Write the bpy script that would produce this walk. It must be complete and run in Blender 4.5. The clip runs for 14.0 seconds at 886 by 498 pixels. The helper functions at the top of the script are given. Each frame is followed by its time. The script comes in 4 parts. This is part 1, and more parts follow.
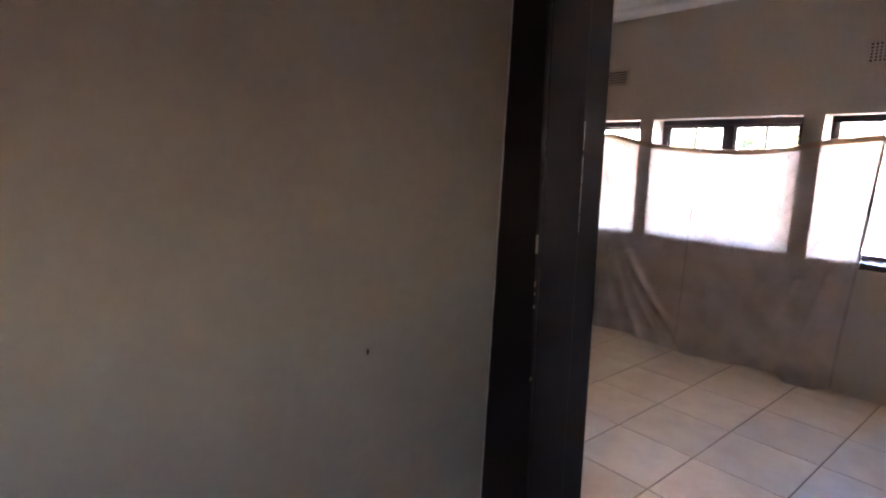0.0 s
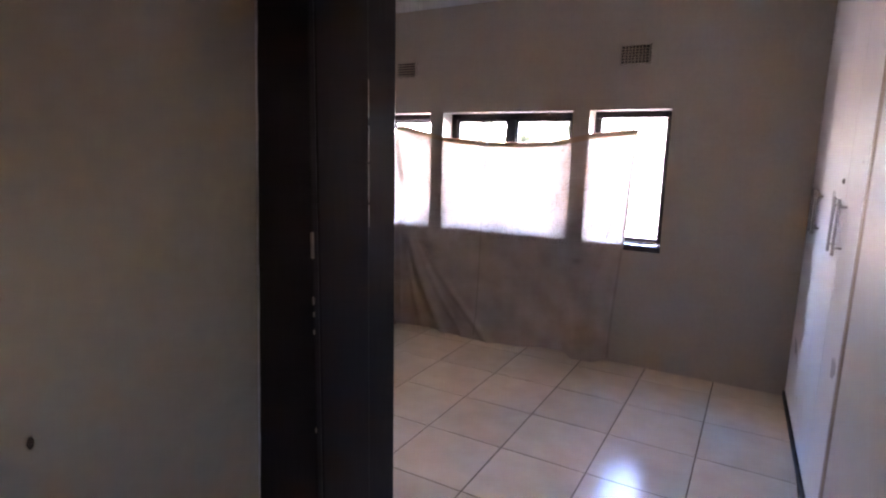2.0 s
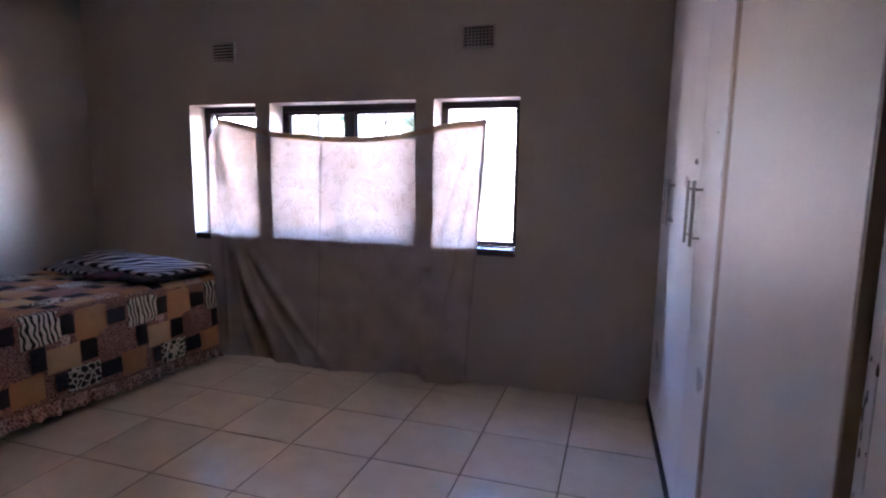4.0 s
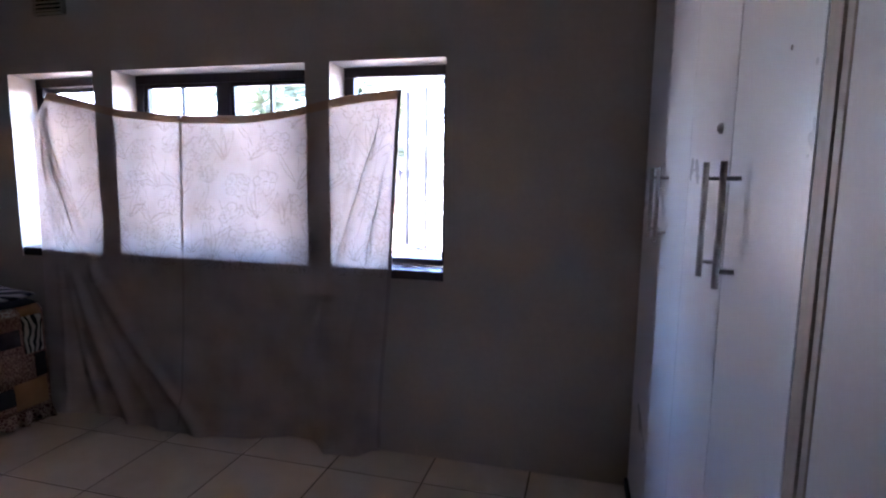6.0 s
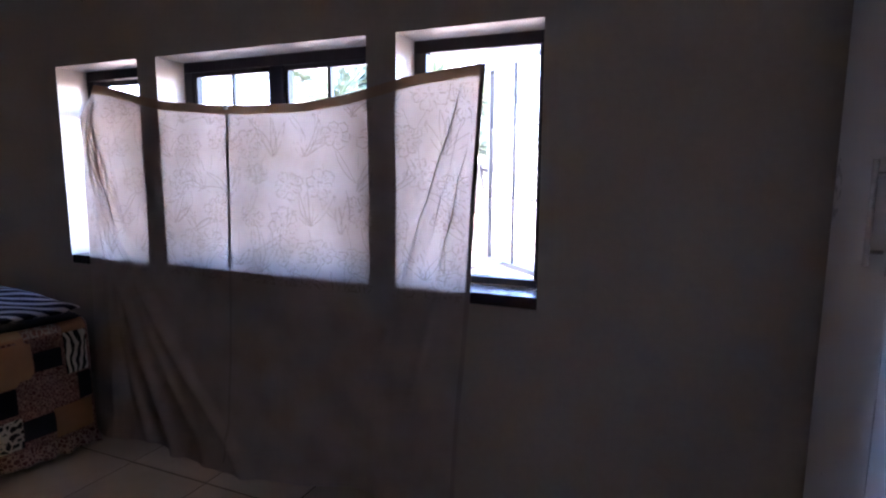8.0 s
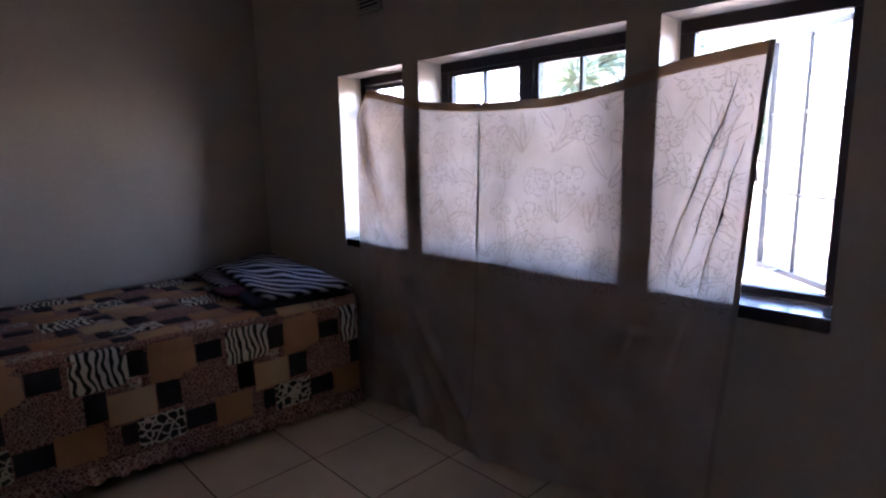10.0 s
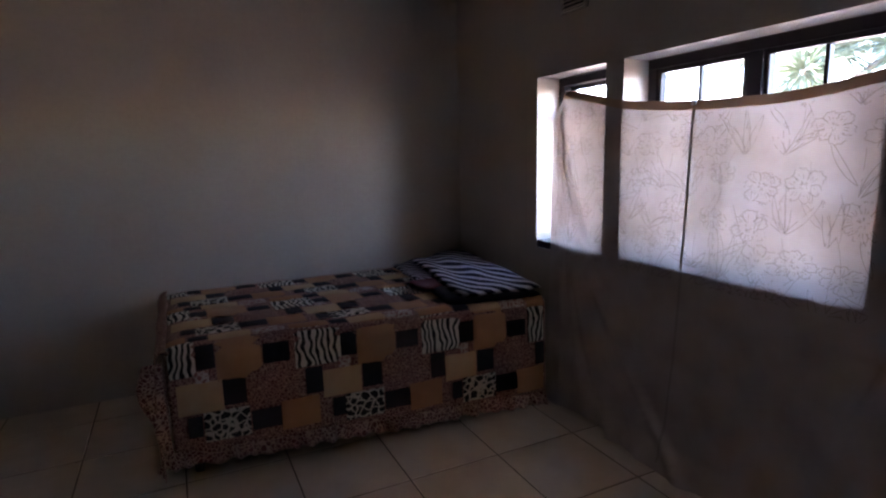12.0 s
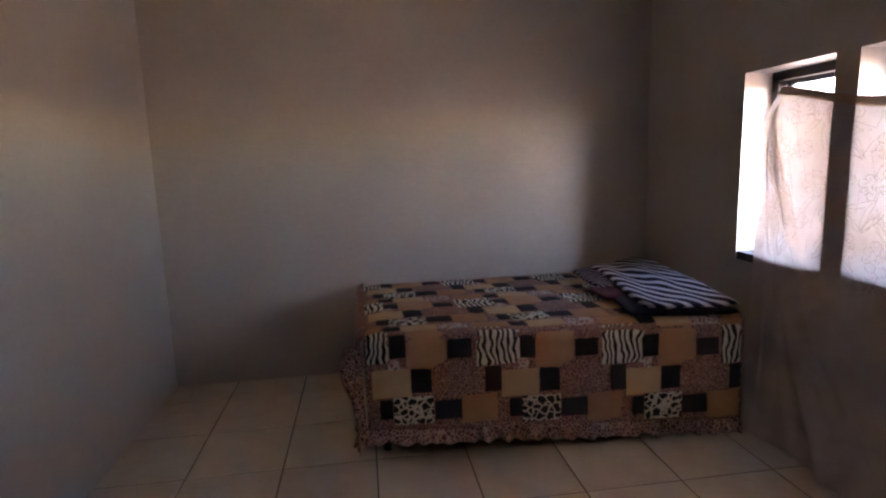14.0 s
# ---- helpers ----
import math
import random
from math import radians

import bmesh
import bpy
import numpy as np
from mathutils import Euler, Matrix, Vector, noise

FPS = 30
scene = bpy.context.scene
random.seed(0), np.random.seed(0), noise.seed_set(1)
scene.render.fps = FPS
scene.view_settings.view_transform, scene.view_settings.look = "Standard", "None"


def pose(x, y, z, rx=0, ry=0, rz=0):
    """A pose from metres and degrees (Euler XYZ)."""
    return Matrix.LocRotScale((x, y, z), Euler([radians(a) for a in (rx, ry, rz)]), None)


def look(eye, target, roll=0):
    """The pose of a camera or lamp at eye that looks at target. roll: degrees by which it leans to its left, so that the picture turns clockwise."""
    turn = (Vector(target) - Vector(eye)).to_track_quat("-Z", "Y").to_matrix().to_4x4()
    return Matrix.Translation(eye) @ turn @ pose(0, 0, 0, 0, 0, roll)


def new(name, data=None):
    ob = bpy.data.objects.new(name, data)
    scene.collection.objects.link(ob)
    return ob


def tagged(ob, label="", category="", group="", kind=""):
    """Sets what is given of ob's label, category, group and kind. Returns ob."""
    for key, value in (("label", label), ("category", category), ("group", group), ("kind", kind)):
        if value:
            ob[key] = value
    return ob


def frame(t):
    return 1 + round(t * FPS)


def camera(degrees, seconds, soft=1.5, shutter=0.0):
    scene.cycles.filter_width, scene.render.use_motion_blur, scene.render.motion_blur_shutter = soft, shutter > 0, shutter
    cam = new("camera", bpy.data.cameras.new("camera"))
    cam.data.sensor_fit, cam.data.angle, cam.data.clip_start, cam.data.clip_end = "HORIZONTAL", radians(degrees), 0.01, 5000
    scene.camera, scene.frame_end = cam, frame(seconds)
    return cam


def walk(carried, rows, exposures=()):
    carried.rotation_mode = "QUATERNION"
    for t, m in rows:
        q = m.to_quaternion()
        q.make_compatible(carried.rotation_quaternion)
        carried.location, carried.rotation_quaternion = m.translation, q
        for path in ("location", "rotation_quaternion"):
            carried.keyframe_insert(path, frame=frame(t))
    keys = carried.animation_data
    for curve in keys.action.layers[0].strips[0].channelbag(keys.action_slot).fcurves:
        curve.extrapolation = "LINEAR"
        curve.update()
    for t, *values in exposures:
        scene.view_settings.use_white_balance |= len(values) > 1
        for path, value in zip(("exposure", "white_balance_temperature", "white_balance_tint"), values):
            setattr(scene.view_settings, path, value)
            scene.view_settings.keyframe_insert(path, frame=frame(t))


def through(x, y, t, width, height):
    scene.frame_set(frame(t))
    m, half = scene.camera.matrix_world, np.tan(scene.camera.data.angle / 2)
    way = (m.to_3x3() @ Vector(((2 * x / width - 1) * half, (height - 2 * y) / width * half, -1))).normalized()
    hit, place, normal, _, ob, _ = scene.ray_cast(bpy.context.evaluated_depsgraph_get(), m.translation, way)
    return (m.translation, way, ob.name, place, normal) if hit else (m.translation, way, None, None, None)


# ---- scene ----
cam = camera(77.3, 14.0, soft=2.3)
PATH = [
    (0, (0.665, 0.063, 1.669), (1.922, 1.578, 1.314), 1.0),
    (0.5, (0.769, 0.089, 1.668), (2.154, 1.488, 1.318), 0.7),
    (1, (0.808, 0.163, 1.655), (2.319, 1.425, 1.305), 1.0),
    (1.5, (0.86, 0.201, 1.649), (2.474, 1.329, 1.298), 1.0),
    (2, (0.917, 0.231, 1.623), (2.628, 1.207, 1.275), 1.2),
    (2.5, (1.014, 0.225, 1.599), (2.794, 1.068, 1.252), 1.1),
    (3, (1.202, 0.221, 1.57), (3.031, 0.955, 1.232), 1.0),
    (3.5, (1.381, 0.206, 1.520), (3.241, 0.862, 1.214), 0.9),
    (6, (2.693, 0.18, 1.419), (4.611, 0.682, 1.152), 0.8),
    (6.5, (2.916, 0.255, 1.426), (4.834, 0.756, 1.158), 0.8),
    (7, (3.074, 0.309, 1.427), (4.989, 0.82, 1.153), 0.7),
    (7.5, (3.185, 0.346, 1.436), (5.073, 0.938, 1.148), 0.4),
    (8, (3.237, 0.382, 1.42), (5.063, 1.15, 1.141), 0.3),
    (8.5, (3.243, 0.42, 1.459), (4.97, 1.38, 1.148), -0.2),
    (11, (3.194, 0.534, 1.491), (4.32, 2.152, 1.158), -1.1),
    (11.5, (3.159, 0.553, 1.489), (4.163, 2.251, 1.158), -1.1),
    (12, (3.167, 0.546, 1.505), (4.023, 2.322, 1.168), -1.3),
    (12.5, (3.188, 0.524, 1.517), (3.883, 2.369, 1.183), -1.8),
    (13, (3.121, 0.557, 1.506), (3.713, 2.44, 1.184), -1.6),
    (13.5, (3.075, 0.567, 1.514), (3.529, 2.488, 1.194), -1.6),
    (14, (3.097, 0.537, 1.534), (3.373, 2.492, 1.214), -1.8),
]
EXPOSURES = [(0.0, 7.54, 7600, 36), (2.0, 7.4, 7150, 39), (3.0, 7.15, 6750, 42), (3.7, 6.81, 6550, 42), (6.0, 6.06, 6100, 35), (7.0, 5.78, 5900, 36), (7.5, 5.68, 5950, 36), (8.5, 5.74, 6450, 35), (11.0, 5.41, 6550, 34), (12.5, 5.94, 6920, 35), (14.0, 6.61, 7500, 36)]
walk(cam, [(t, look(eye, target, roll)) for t, eye, target, roll in PATH], EXPOSURES)

# ---- world, sun ----
SUN_ELEV, SUN_AZ = 56.0, 292.0
world = bpy.data.worlds.new("sky")
scene.world = world
world.use_nodes = True
wt = world.node_tree
sky = wt.nodes.new("ShaderNodeTexSky")
sky.sky_type, sky.sun_disc = "NISHITA", False
sky.air_density, sky.dust_density, sky.ozone_density = 1.1, 0.0, 7.0
sky.sun_elevation, sky.sun_rotation = radians(SUN_ELEV), radians(SUN_AZ)
wt.links.new(sky.outputs[0], wt.nodes["Background"].inputs[0])
wt.nodes["Background"].inputs[1].default_value = 0.15
sun_data = bpy.data.lights.new("sun", "SUN")
sun_data.energy, sun_data.angle, sun_data.color = 3.4, radians(0.5), (1.0, 0.95, 0.87)
sun = new("sun", sun_data)
# rotation 0 of the sky's sun is +y, growing clockwise seen from above
a, e = radians(SUN_AZ), radians(SUN_ELEV)
sun.matrix_world = look((math.sin(a) * math.cos(e) * 30, math.cos(a) * math.cos(e) * 30, math.sin(e) * 30), (0, 0, 0))


# ---- materials ----
def nodes_of(name):
    m = bpy.data.materials.new(name)
    m.use_nodes = True
    return m, m.node_tree, m.node_tree.nodes["Principled BSDF"]


def node(t, kind, **values):
    n = t.nodes.new(kind)
    for key, v in values.items():
        n.inputs[key.replace("_", " ")].default_value = v
    return n


def ramp(t, fac, stops):
    r = t.nodes.new("ShaderNodeValToRGB")
    while len(r.color_ramp.elements) < len(stops):
        r.color_ramp.elements.new(0.5)
    for el, (p, c) in zip(r.color_ramp.elements, stops):
        el.position, el.color = p, (*c, 1)
    t.links.new(fac, r.inputs[0])
    return r.outputs[0]


def coords(t, scale=(1, 1, 1), which="Object"):
    tc, mp = t.nodes.new("ShaderNodeTexCoord"), t.nodes.new("ShaderNodeMapping")
    mp.inputs["Scale"].default_value = scale
    t.links.new(tc.outputs[which], mp.inputs[0])
    return mp.outputs[0]


def bump(t, b, height, strength, distance):
    n = node(t, "ShaderNodeBump", Strength=strength, Distance=distance)
    t.links.new(height, n.inputs["Height"])
    t.links.new(n.outputs[0], b.inputs["Normal"])


def surface(name, dark, light, scale=3.0, rough=(0.4, 0.55), grain=60.0, relief=0.15, metal=0.0, stretch=(1, 1, 1), spec=0.5):
    """Colour between two tones at a large scale, with fine grain, varied gloss and slight relief."""
    m, t, b = nodes_of(name)
    co = coords(t, stretch)
    big = node(t, "ShaderNodeTexNoise", Scale=scale, Detail=6.0, Roughness=0.6)
    fine = node(t, "ShaderNodeTexNoise", Scale=grain, Detail=3.0)
    for n in (big, fine):
        t.links.new(co, n.inputs["Vector"])
    mix = t.nodes.new("ShaderNodeMix")
    mix.inputs[0].default_value = 0.3
    t.links.new(big.outputs[0], mix.inputs[2])
    t.links.new(fine.outputs[0], mix.inputs[3])
    t.links.new(ramp(t, mix.outputs[0], [(0.3, dark), (0.7, light)]), b.inputs["Base Color"])
    rr = node(t, "ShaderNodeMapRange", To_Min=rough[0], To_Max=rough[1])
    t.links.new(big.outputs[0], rr.inputs[0])
    t.links.new(rr.outputs[0], b.inputs["Roughness"])
    b.inputs["Metallic"].default_value = metal
    b.inputs["Specular IOR Level"].default_value = spec
    bump(t, b, fine.outputs[0], relief, 0.0025)
    return m


WALL = surface("cream satin wall paint", (0.40, 0.325, 0.255), (0.47, 0.39, 0.31), 1.3, (0.29, 0.38), 45.0, 0.07, spec=0.42)
wt_, wb_ = WALL.node_tree, WALL.node_tree.nodes["Principled BSDF"]
swell = node(wt_, "ShaderNodeTexNoise", Scale=1.0, Detail=3.0, Roughness=0.55)
wt_.links.new(coords(wt_, (2.0, 2.0, 6.0)), swell.inputs["Vector"])
rise = node(wt_, "ShaderNodeBump", Strength=0.5, Distance=0.012)
wt_.links.new(swell.outputs[0], rise.inputs["Height"])
fine_bump = wb_.inputs["Normal"].links[0].from_node
wt_.links.new(rise.outputs[0], fine_bump.inputs["Normal"])
CEIL = surface("white ceiling paint", (0.62, 0.60, 0.58), (0.70, 0.68, 0.66), 2.0, (0.6, 0.75), 80.0, 0.1)
GROUT = surface("brown grout", (0.065, 0.037, 0.025), (0.12, 0.075, 0.05), 9.0, (0.8, 0.95), 120.0, 0.3)
DARKWOOD = surface("dark brown gloss paint on timber", (0.010, 0.006, 0.006), (0.018, 0.011, 0.011), 4.0, (0.34, 0.48), 90.0, 0.12, stretch=(1, 1, 0.15), spec=0.25)
MELAMINE = surface("white melamine board", (0.82, 0.81, 0.80), (0.86, 0.855, 0.845), 1.5, (0.25, 0.32), 200.0, 0.02, spec=0.8)
# beige board darkened to brown: its shade is put into the colour
CARCASS = surface("beige board edge with shade in colour", (0.20, 0.135, 0.085), (0.27, 0.19, 0.125), 4.0, (0.5, 0.6), 80.0, 0.1)
FILLER = surface("tan board filler", (0.36, 0.27, 0.20), (0.44, 0.34, 0.26), 4.0, (0.45, 0.6), 80.0, 0.1)
DOORPAINT = surface("white gloss door paint", (0.56, 0.52, 0.47), (0.63, 0.59, 0.54), 2.0, (0.42, 0.55), 70.0, 0.08)
PLINTH = surface("black rubber plinth", (0.018, 0.015, 0.014), (0.04, 0.035, 0.03), 8.0, (0.5, 0.7), 90.0, 0.1)
STEEL = surface("brushed steel", (0.42, 0.40, 0.38), (0.55, 0.53, 0.5), 30.0, (0.25, 0.38), 300.0, 0.05, metal=1.0)
BRASS = surface("dull metal", (0.25, 0.23, 0.2), (0.4, 0.37, 0.33), 30.0, (0.35, 0.5), 300.0, 0.05, metal=1.0)
SILLMAT = surface("dark painted sill", (0.03, 0.022, 0.02), (0.055, 0.042, 0.04), 6.0, (0.15, 0.3), 70.0, 0.1)
VENTMAT = surface("painted plaster air brick", (0.38, 0.315, 0.25), (0.45, 0.375, 0.30), 8.0, (0.6, 0.8), 90.0, 0.2)
# shade inside holes, put into a near-black colour
HOLE = surface("near-black hole shade", (0.008, 0.006, 0.005), (0.015, 0.012, 0.01), 8.0, (0.9, 1.0), 90.0, 0.2)
GROUND = surface("pale dry ground", (0.22, 0.185, 0.145), (0.31, 0.265, 0.21), 0.6, (0.85, 0.95), 12.0, 0.5)
YARDWALL = surface("pale plastered yard wall", (0.36, 0.34, 0.31), (0.46, 0.435, 0.395), 0.8, (0.8, 0.95), 20.0, 0.4)
LEAF = surface("pale green leaf", (0.07, 0.10, 0.05), (0.13, 0.165, 0.095), 2.0, (0.4, 0.6), 20.0, 0.1)
BARK = surface("grey bark", (0.12, 0.09, 0.07), (0.22, 0.17, 0.13), 8.0, (0.8, 0.95), 40.0, 0.6)
MATTRESS = surface("quilted white mattress ticking", (0.55, 0.53, 0.5), (0.66, 0.64, 0.6), 6.0, (0.8, 0.9), 90.0, 0.2)
BEDWOOD = surface("dark bed base board", (0.03, 0.022, 0.018), (0.06, 0.045, 0.035), 5.0, (0.5, 0.65), 80.0, 0.15)


def tile_material():
    m, t, b = nodes_of("cream glazed floor tile")
    co = coords(t, (1, 1, 1))
    info = t.nodes.new("ShaderNodeObjectInfo")
    n = node(t, "ShaderNodeTexNoise", Scale=7.0, Detail=6.0)
    n.noise_dimensions = "4D"
    t.links.new(co, n.inputs["Vector"])
    mul = t.nodes.new("ShaderNodeMath")
    mul.operation, mul.inputs[1].default_value = "MULTIPLY", 40.0
    t.links.new(info.outputs["Random"], mul.inputs[0])
    t.links.new(mul.outputs[0], n.inputs["W"])
    base = ramp(t, n.outputs[0], [(0.3, (0.61, 0.49, 0.365)), (0.7, (0.69, 0.57, 0.435))])
    tone = node(t, "ShaderNodeMapRange", To_Min=0.93, To_Max=1.05)
    t.links.new(info.outputs["Random"], tone.inputs[0])
    vm = t.nodes.new("ShaderNodeVectorMath")
    vm.operation = "SCALE"
    t.links.new(base, vm.inputs[0])
    t.links.new(tone.outputs[0], vm.inputs["Scale"])
    t.links.new(vm.outputs[0], b.inputs["Base Color"])
    r = node(t, "ShaderNodeMapRange", To_Min=0.13, To_Max=0.28)
    t.links.new(n.outputs[0], r.inputs[0])
    t.links.new(r.outputs[0], b.inputs["Roughness"])
    w = node(t, "ShaderNodeTexNoise", Scale=14.0, Detail=2.0)
    t.links.new(co, w.inputs["Vector"])
    bump(t, b, w.outputs[0], 0.05, 0.0025)
    return m


TILE = tile_material()


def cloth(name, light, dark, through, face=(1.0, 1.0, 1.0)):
    """Thin cotton that lets light pass, slightly stained."""
    m, t, b = nodes_of(name)
    co = coords(t, (1, 1, 1))
    weave = node(t, "ShaderNodeTexNoise", Scale=400.0, Detail=2.0)
    stain = node(t, "ShaderNodeTexNoise", Scale=5.0, Detail=5.0)
    for n in (weave, stain):
        t.links.new(co, n.inputs["Vector"])
    col = ramp(t, stain.outputs[0], [(0.3, dark), (0.65, light)])
    out = t.nodes["Material Output"]
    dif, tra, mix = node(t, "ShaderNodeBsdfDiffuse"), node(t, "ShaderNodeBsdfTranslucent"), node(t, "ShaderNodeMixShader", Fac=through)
    # face tints the reflected colour only; the transmitted colour keeps its tone
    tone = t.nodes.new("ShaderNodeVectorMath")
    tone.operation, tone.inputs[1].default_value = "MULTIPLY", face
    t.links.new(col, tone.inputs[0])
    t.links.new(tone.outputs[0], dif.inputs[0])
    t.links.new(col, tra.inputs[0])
    t.links.new(dif.outputs[0], mix.inputs[1])
    t.links.new(tra.outputs[0], mix.inputs[2])
    t.links.new(mix.outputs[0], out.inputs[0])
    t.nodes.remove(b)
    bn = node(t, "ShaderNodeBump", Strength=0.15, Distance=0.001)
    t.links.new(weave.outputs[0], bn.inputs["Height"])
    t.links.new(bn.outputs[0], dif.inputs["Normal"])
    return m


# reflected colour greyed and darkened for the dim look of the lower cloth
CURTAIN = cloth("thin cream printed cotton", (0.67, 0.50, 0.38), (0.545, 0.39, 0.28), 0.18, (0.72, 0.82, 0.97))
HEM = cloth("doubled brown hem", (0.52, 0.35, 0.23), (0.42, 0.265, 0.165), 0.17)
SEAM = cloth("doubled tan seam", (0.42, 0.345, 0.295), (0.35, 0.28, 0.23), 0.0)
INK = surface("printed grey-brown line", (0.22, 0.165, 0.13), (0.31, 0.24, 0.195), 9.0, (0.9, 1.0), 90.0, 0.0, spec=0.1)


def glass_material():
    m, t, b = nodes_of("window glass")
    out = t.nodes["Material Output"]
    tr, gl, mix = node(t, "ShaderNodeBsdfTransparent"), node(t, "ShaderNodeBsdfGlossy", Roughness=0.02), t.nodes.new("ShaderNodeMixShader")
    tr.inputs[0].default_value = (0.95, 0.965, 0.965, 1)
    lw, pw = node(t, "ShaderNodeLayerWeight", Blend=0.5), t.nodes.new("ShaderNodeMath")
    pw.operation, pw.inputs[1].default_value = "POWER", 5.0
    t.links.new(lw.outputs["Facing"], pw.inputs[0])
    ma = t.nodes.new("ShaderNodeMath")
    ma.operation, ma.inputs[1].default_value, ma.inputs[2].default_value = "MULTIPLY_ADD", 0.5, 0.03
    t.links.new(pw.outputs[0], ma.inputs[0])
    t.links.new(ma.outputs[0], mix.inputs[0])
    t.links.new(tr.outputs[0], mix.inputs[1])
    t.links.new(gl.outputs[0], mix.inputs[2])
    t.links.new(mix.outputs[0], out.inputs[0])
    t.nodes.remove(b)
    return m


GLASS = glass_material()


def print_material(name, kind):
    """Patchwork prints: tan cotton, black cotton, zebra, spotted and giraffe."""
    m, t, b = nodes_of(name)
    co = coords(t, (1, 1, 1))
    b.inputs["Roughness"].default_value = 0.85
    b.inputs["Specular IOR Level"].default_value = 0.2
    weave = node(t, "ShaderNodeTexNoise", Scale=250.0, Detail=2.0)
    t.links.new(co, weave.inputs["Vector"])
    if kind == "zebra":
        w = node(t, "ShaderNodeTexWave", Scale=10.5, Distortion=10.0, Detail=1.0)
        w.inputs["Detail Scale"].default_value = 0.9
        w.bands_direction = "X"
        t.links.new(co, w.inputs["Vector"])
        col = ramp(t, w.outputs[1], [(0.42, (0.02, 0.017, 0.016)), (0.5, (0.62, 0.55, 0.42))])
    elif kind in ("giraffe", "spotted", "pink", "ruffle"):
        v = node(t, "ShaderNodeTexVoronoi", Scale={"giraffe": 27.0, "spotted": 75.0, "pink": 40.0, "ruffle": 52.0}[kind], Randomness=1.0)
        v.feature = "DISTANCE_TO_EDGE"
        nz = node(t, "ShaderNodeTexNoise", Scale=25.0, Detail=1.0)
        t.links.new(co, nz.inputs["Vector"])
        add = t.nodes.new("ShaderNodeMix")
        add.data_type = "VECTOR"
        add.inputs[0].default_value = 0.03
        t.links.new(co, add.inputs[4])
        t.links.new(nz.outputs[1], add.inputs[5])
        t.links.new(add.outputs[1], v.inputs["Vector"])
        stops = {"giraffe": [(0.085, (0.6, 0.52, 0.39)), (0.13, (0.022, 0.018, 0.017))],
                 "spotted": [(0.05, (0.40, 0.235, 0.17)), (0.17, (0.13, 0.043, 0.034))],
                 "ruffle": [(0.07, (0.46, 0.30, 0.225)), (0.16, (0.14, 0.047, 0.038))],
                 "pink": [(0.10, (0.5, 0.42, 0.33)), (0.16, (0.30, 0.13, 0.10))]}[kind]
        col = ramp(t, v.outputs[0], stops)
    else:
        a, c = {"tan": ((0.43, 0.215, 0.105), (0.50, 0.265, 0.135)), "straw": ((0.50, 0.31, 0.16), (0.57, 0.37, 0.20)), "rust": ((0.37, 0.175, 0.08), (0.44, 0.22, 0.105)), "black": ((0.016, 0.013, 0.014), (0.03, 0.025, 0.026))}[kind]
        n = node(t, "ShaderNodeTexNoise", Scale=9.0, Detail=4.0)
        t.links.new(co, n.inputs["Vector"])
        col = ramp(t, n.outputs[0], [(0.3, a), (0.7, c)])
    t.links.new(col, b.inputs["Base Color"])
    bump(t, b, weave.outputs[0], 0.25, 0.001)
    return m


PRINTS = {k: print_material("cotton print " + k, k) for k in ("tan", "straw", "rust", "black", "zebra", "giraffe", "spotted", "pink", "ruffle")}


def stripe_material():
    m, t, b = nodes_of("black and white striped fleece")
    co, obj = coords(t, (1, 1, 1), "UV"), coords(t, (1, 1, 1))
    co.node.inputs["Rotation"].default_value = (0, 0, -0.97)
    w = node(t, "ShaderNodeTexWave", Scale=3.0, Distortion=2.6, Detail=1.0)
    w.inputs["Detail Scale"].default_value = 0.8
    w.bands_direction = "X"
    t.links.new(co, w.inputs["Vector"])
    t.links.new(ramp(t, w.outputs[1], [(0.57, (0.013, 0.009, 0.015)), (0.66, (0.42, 0.36, 0.34))]), b.inputs["Base Color"])
    b.inputs["Roughness"].default_value = 0.95
    b.inputs["Specular IOR Level"].default_value = 0.15
    n = node(t, "ShaderNodeTexNoise", Scale=350.0, Detail=2.0)
    t.links.new(obj, n.inputs["Vector"])
    bump(t, b, n.outputs[0], 0.6, 0.003)
    return m


STRIPES = stripe_material()
NAVY = surface("dark navy fleece", (0.010, 0.009, 0.016), (0.022, 0.020, 0.030), 8.0, (0.9, 1.0), 300.0, 0.6)
MAROON = surface("dark maroon fleece", (0.07, 0.012, 0.012), (0.11, 0.02, 0.018), 8.0, (0.9, 1.0), 300.0, 0.6)


def worn_material():
    m, t, b = nodes_of("chipped white paint on a door edge")
    n = node(t, "ShaderNodeTexNoise", Scale=55.0, Detail=5.0)
    t.links.new(coords(t, (1, 1, 0.45)), n.inputs["Vector"])
    t.links.new(ramp(t, n.outputs[0], [(0.39, (0.05, 0.03, 0.022)), (0.41, (0.62, 0.60, 0.59))]), b.inputs["Base Color"])
    b.inputs["Roughness"].default_value = 0.45
    bump(t, b, n.outputs[0], 0.4, 0.0025)
    return m


WORN = worn_material()


# ---- mesh helpers ----
def box(bm, x0, y0, z0, x1, y1, z1, bevel=0.0):
    vs = [bm.verts.new((x, y, z)) for x in (x0, x1) for y in (y0, y1) for z in (z0, z1)]
    fs = [bm.faces.new([vs[i] for i in q]) for q in ((0, 1, 3, 2), (4, 6, 7, 5), (0, 4, 5, 1), (2, 3, 7, 6), (0, 2, 6, 4), (1, 5, 7, 3))]
    if bevel:
        edges = list({e for f in fs for e in f.edges})
        bmesh.ops.bevel(bm, geom=edges, offset=bevel, segments=2, profile=0.5, affect="EDGES")
    return bm


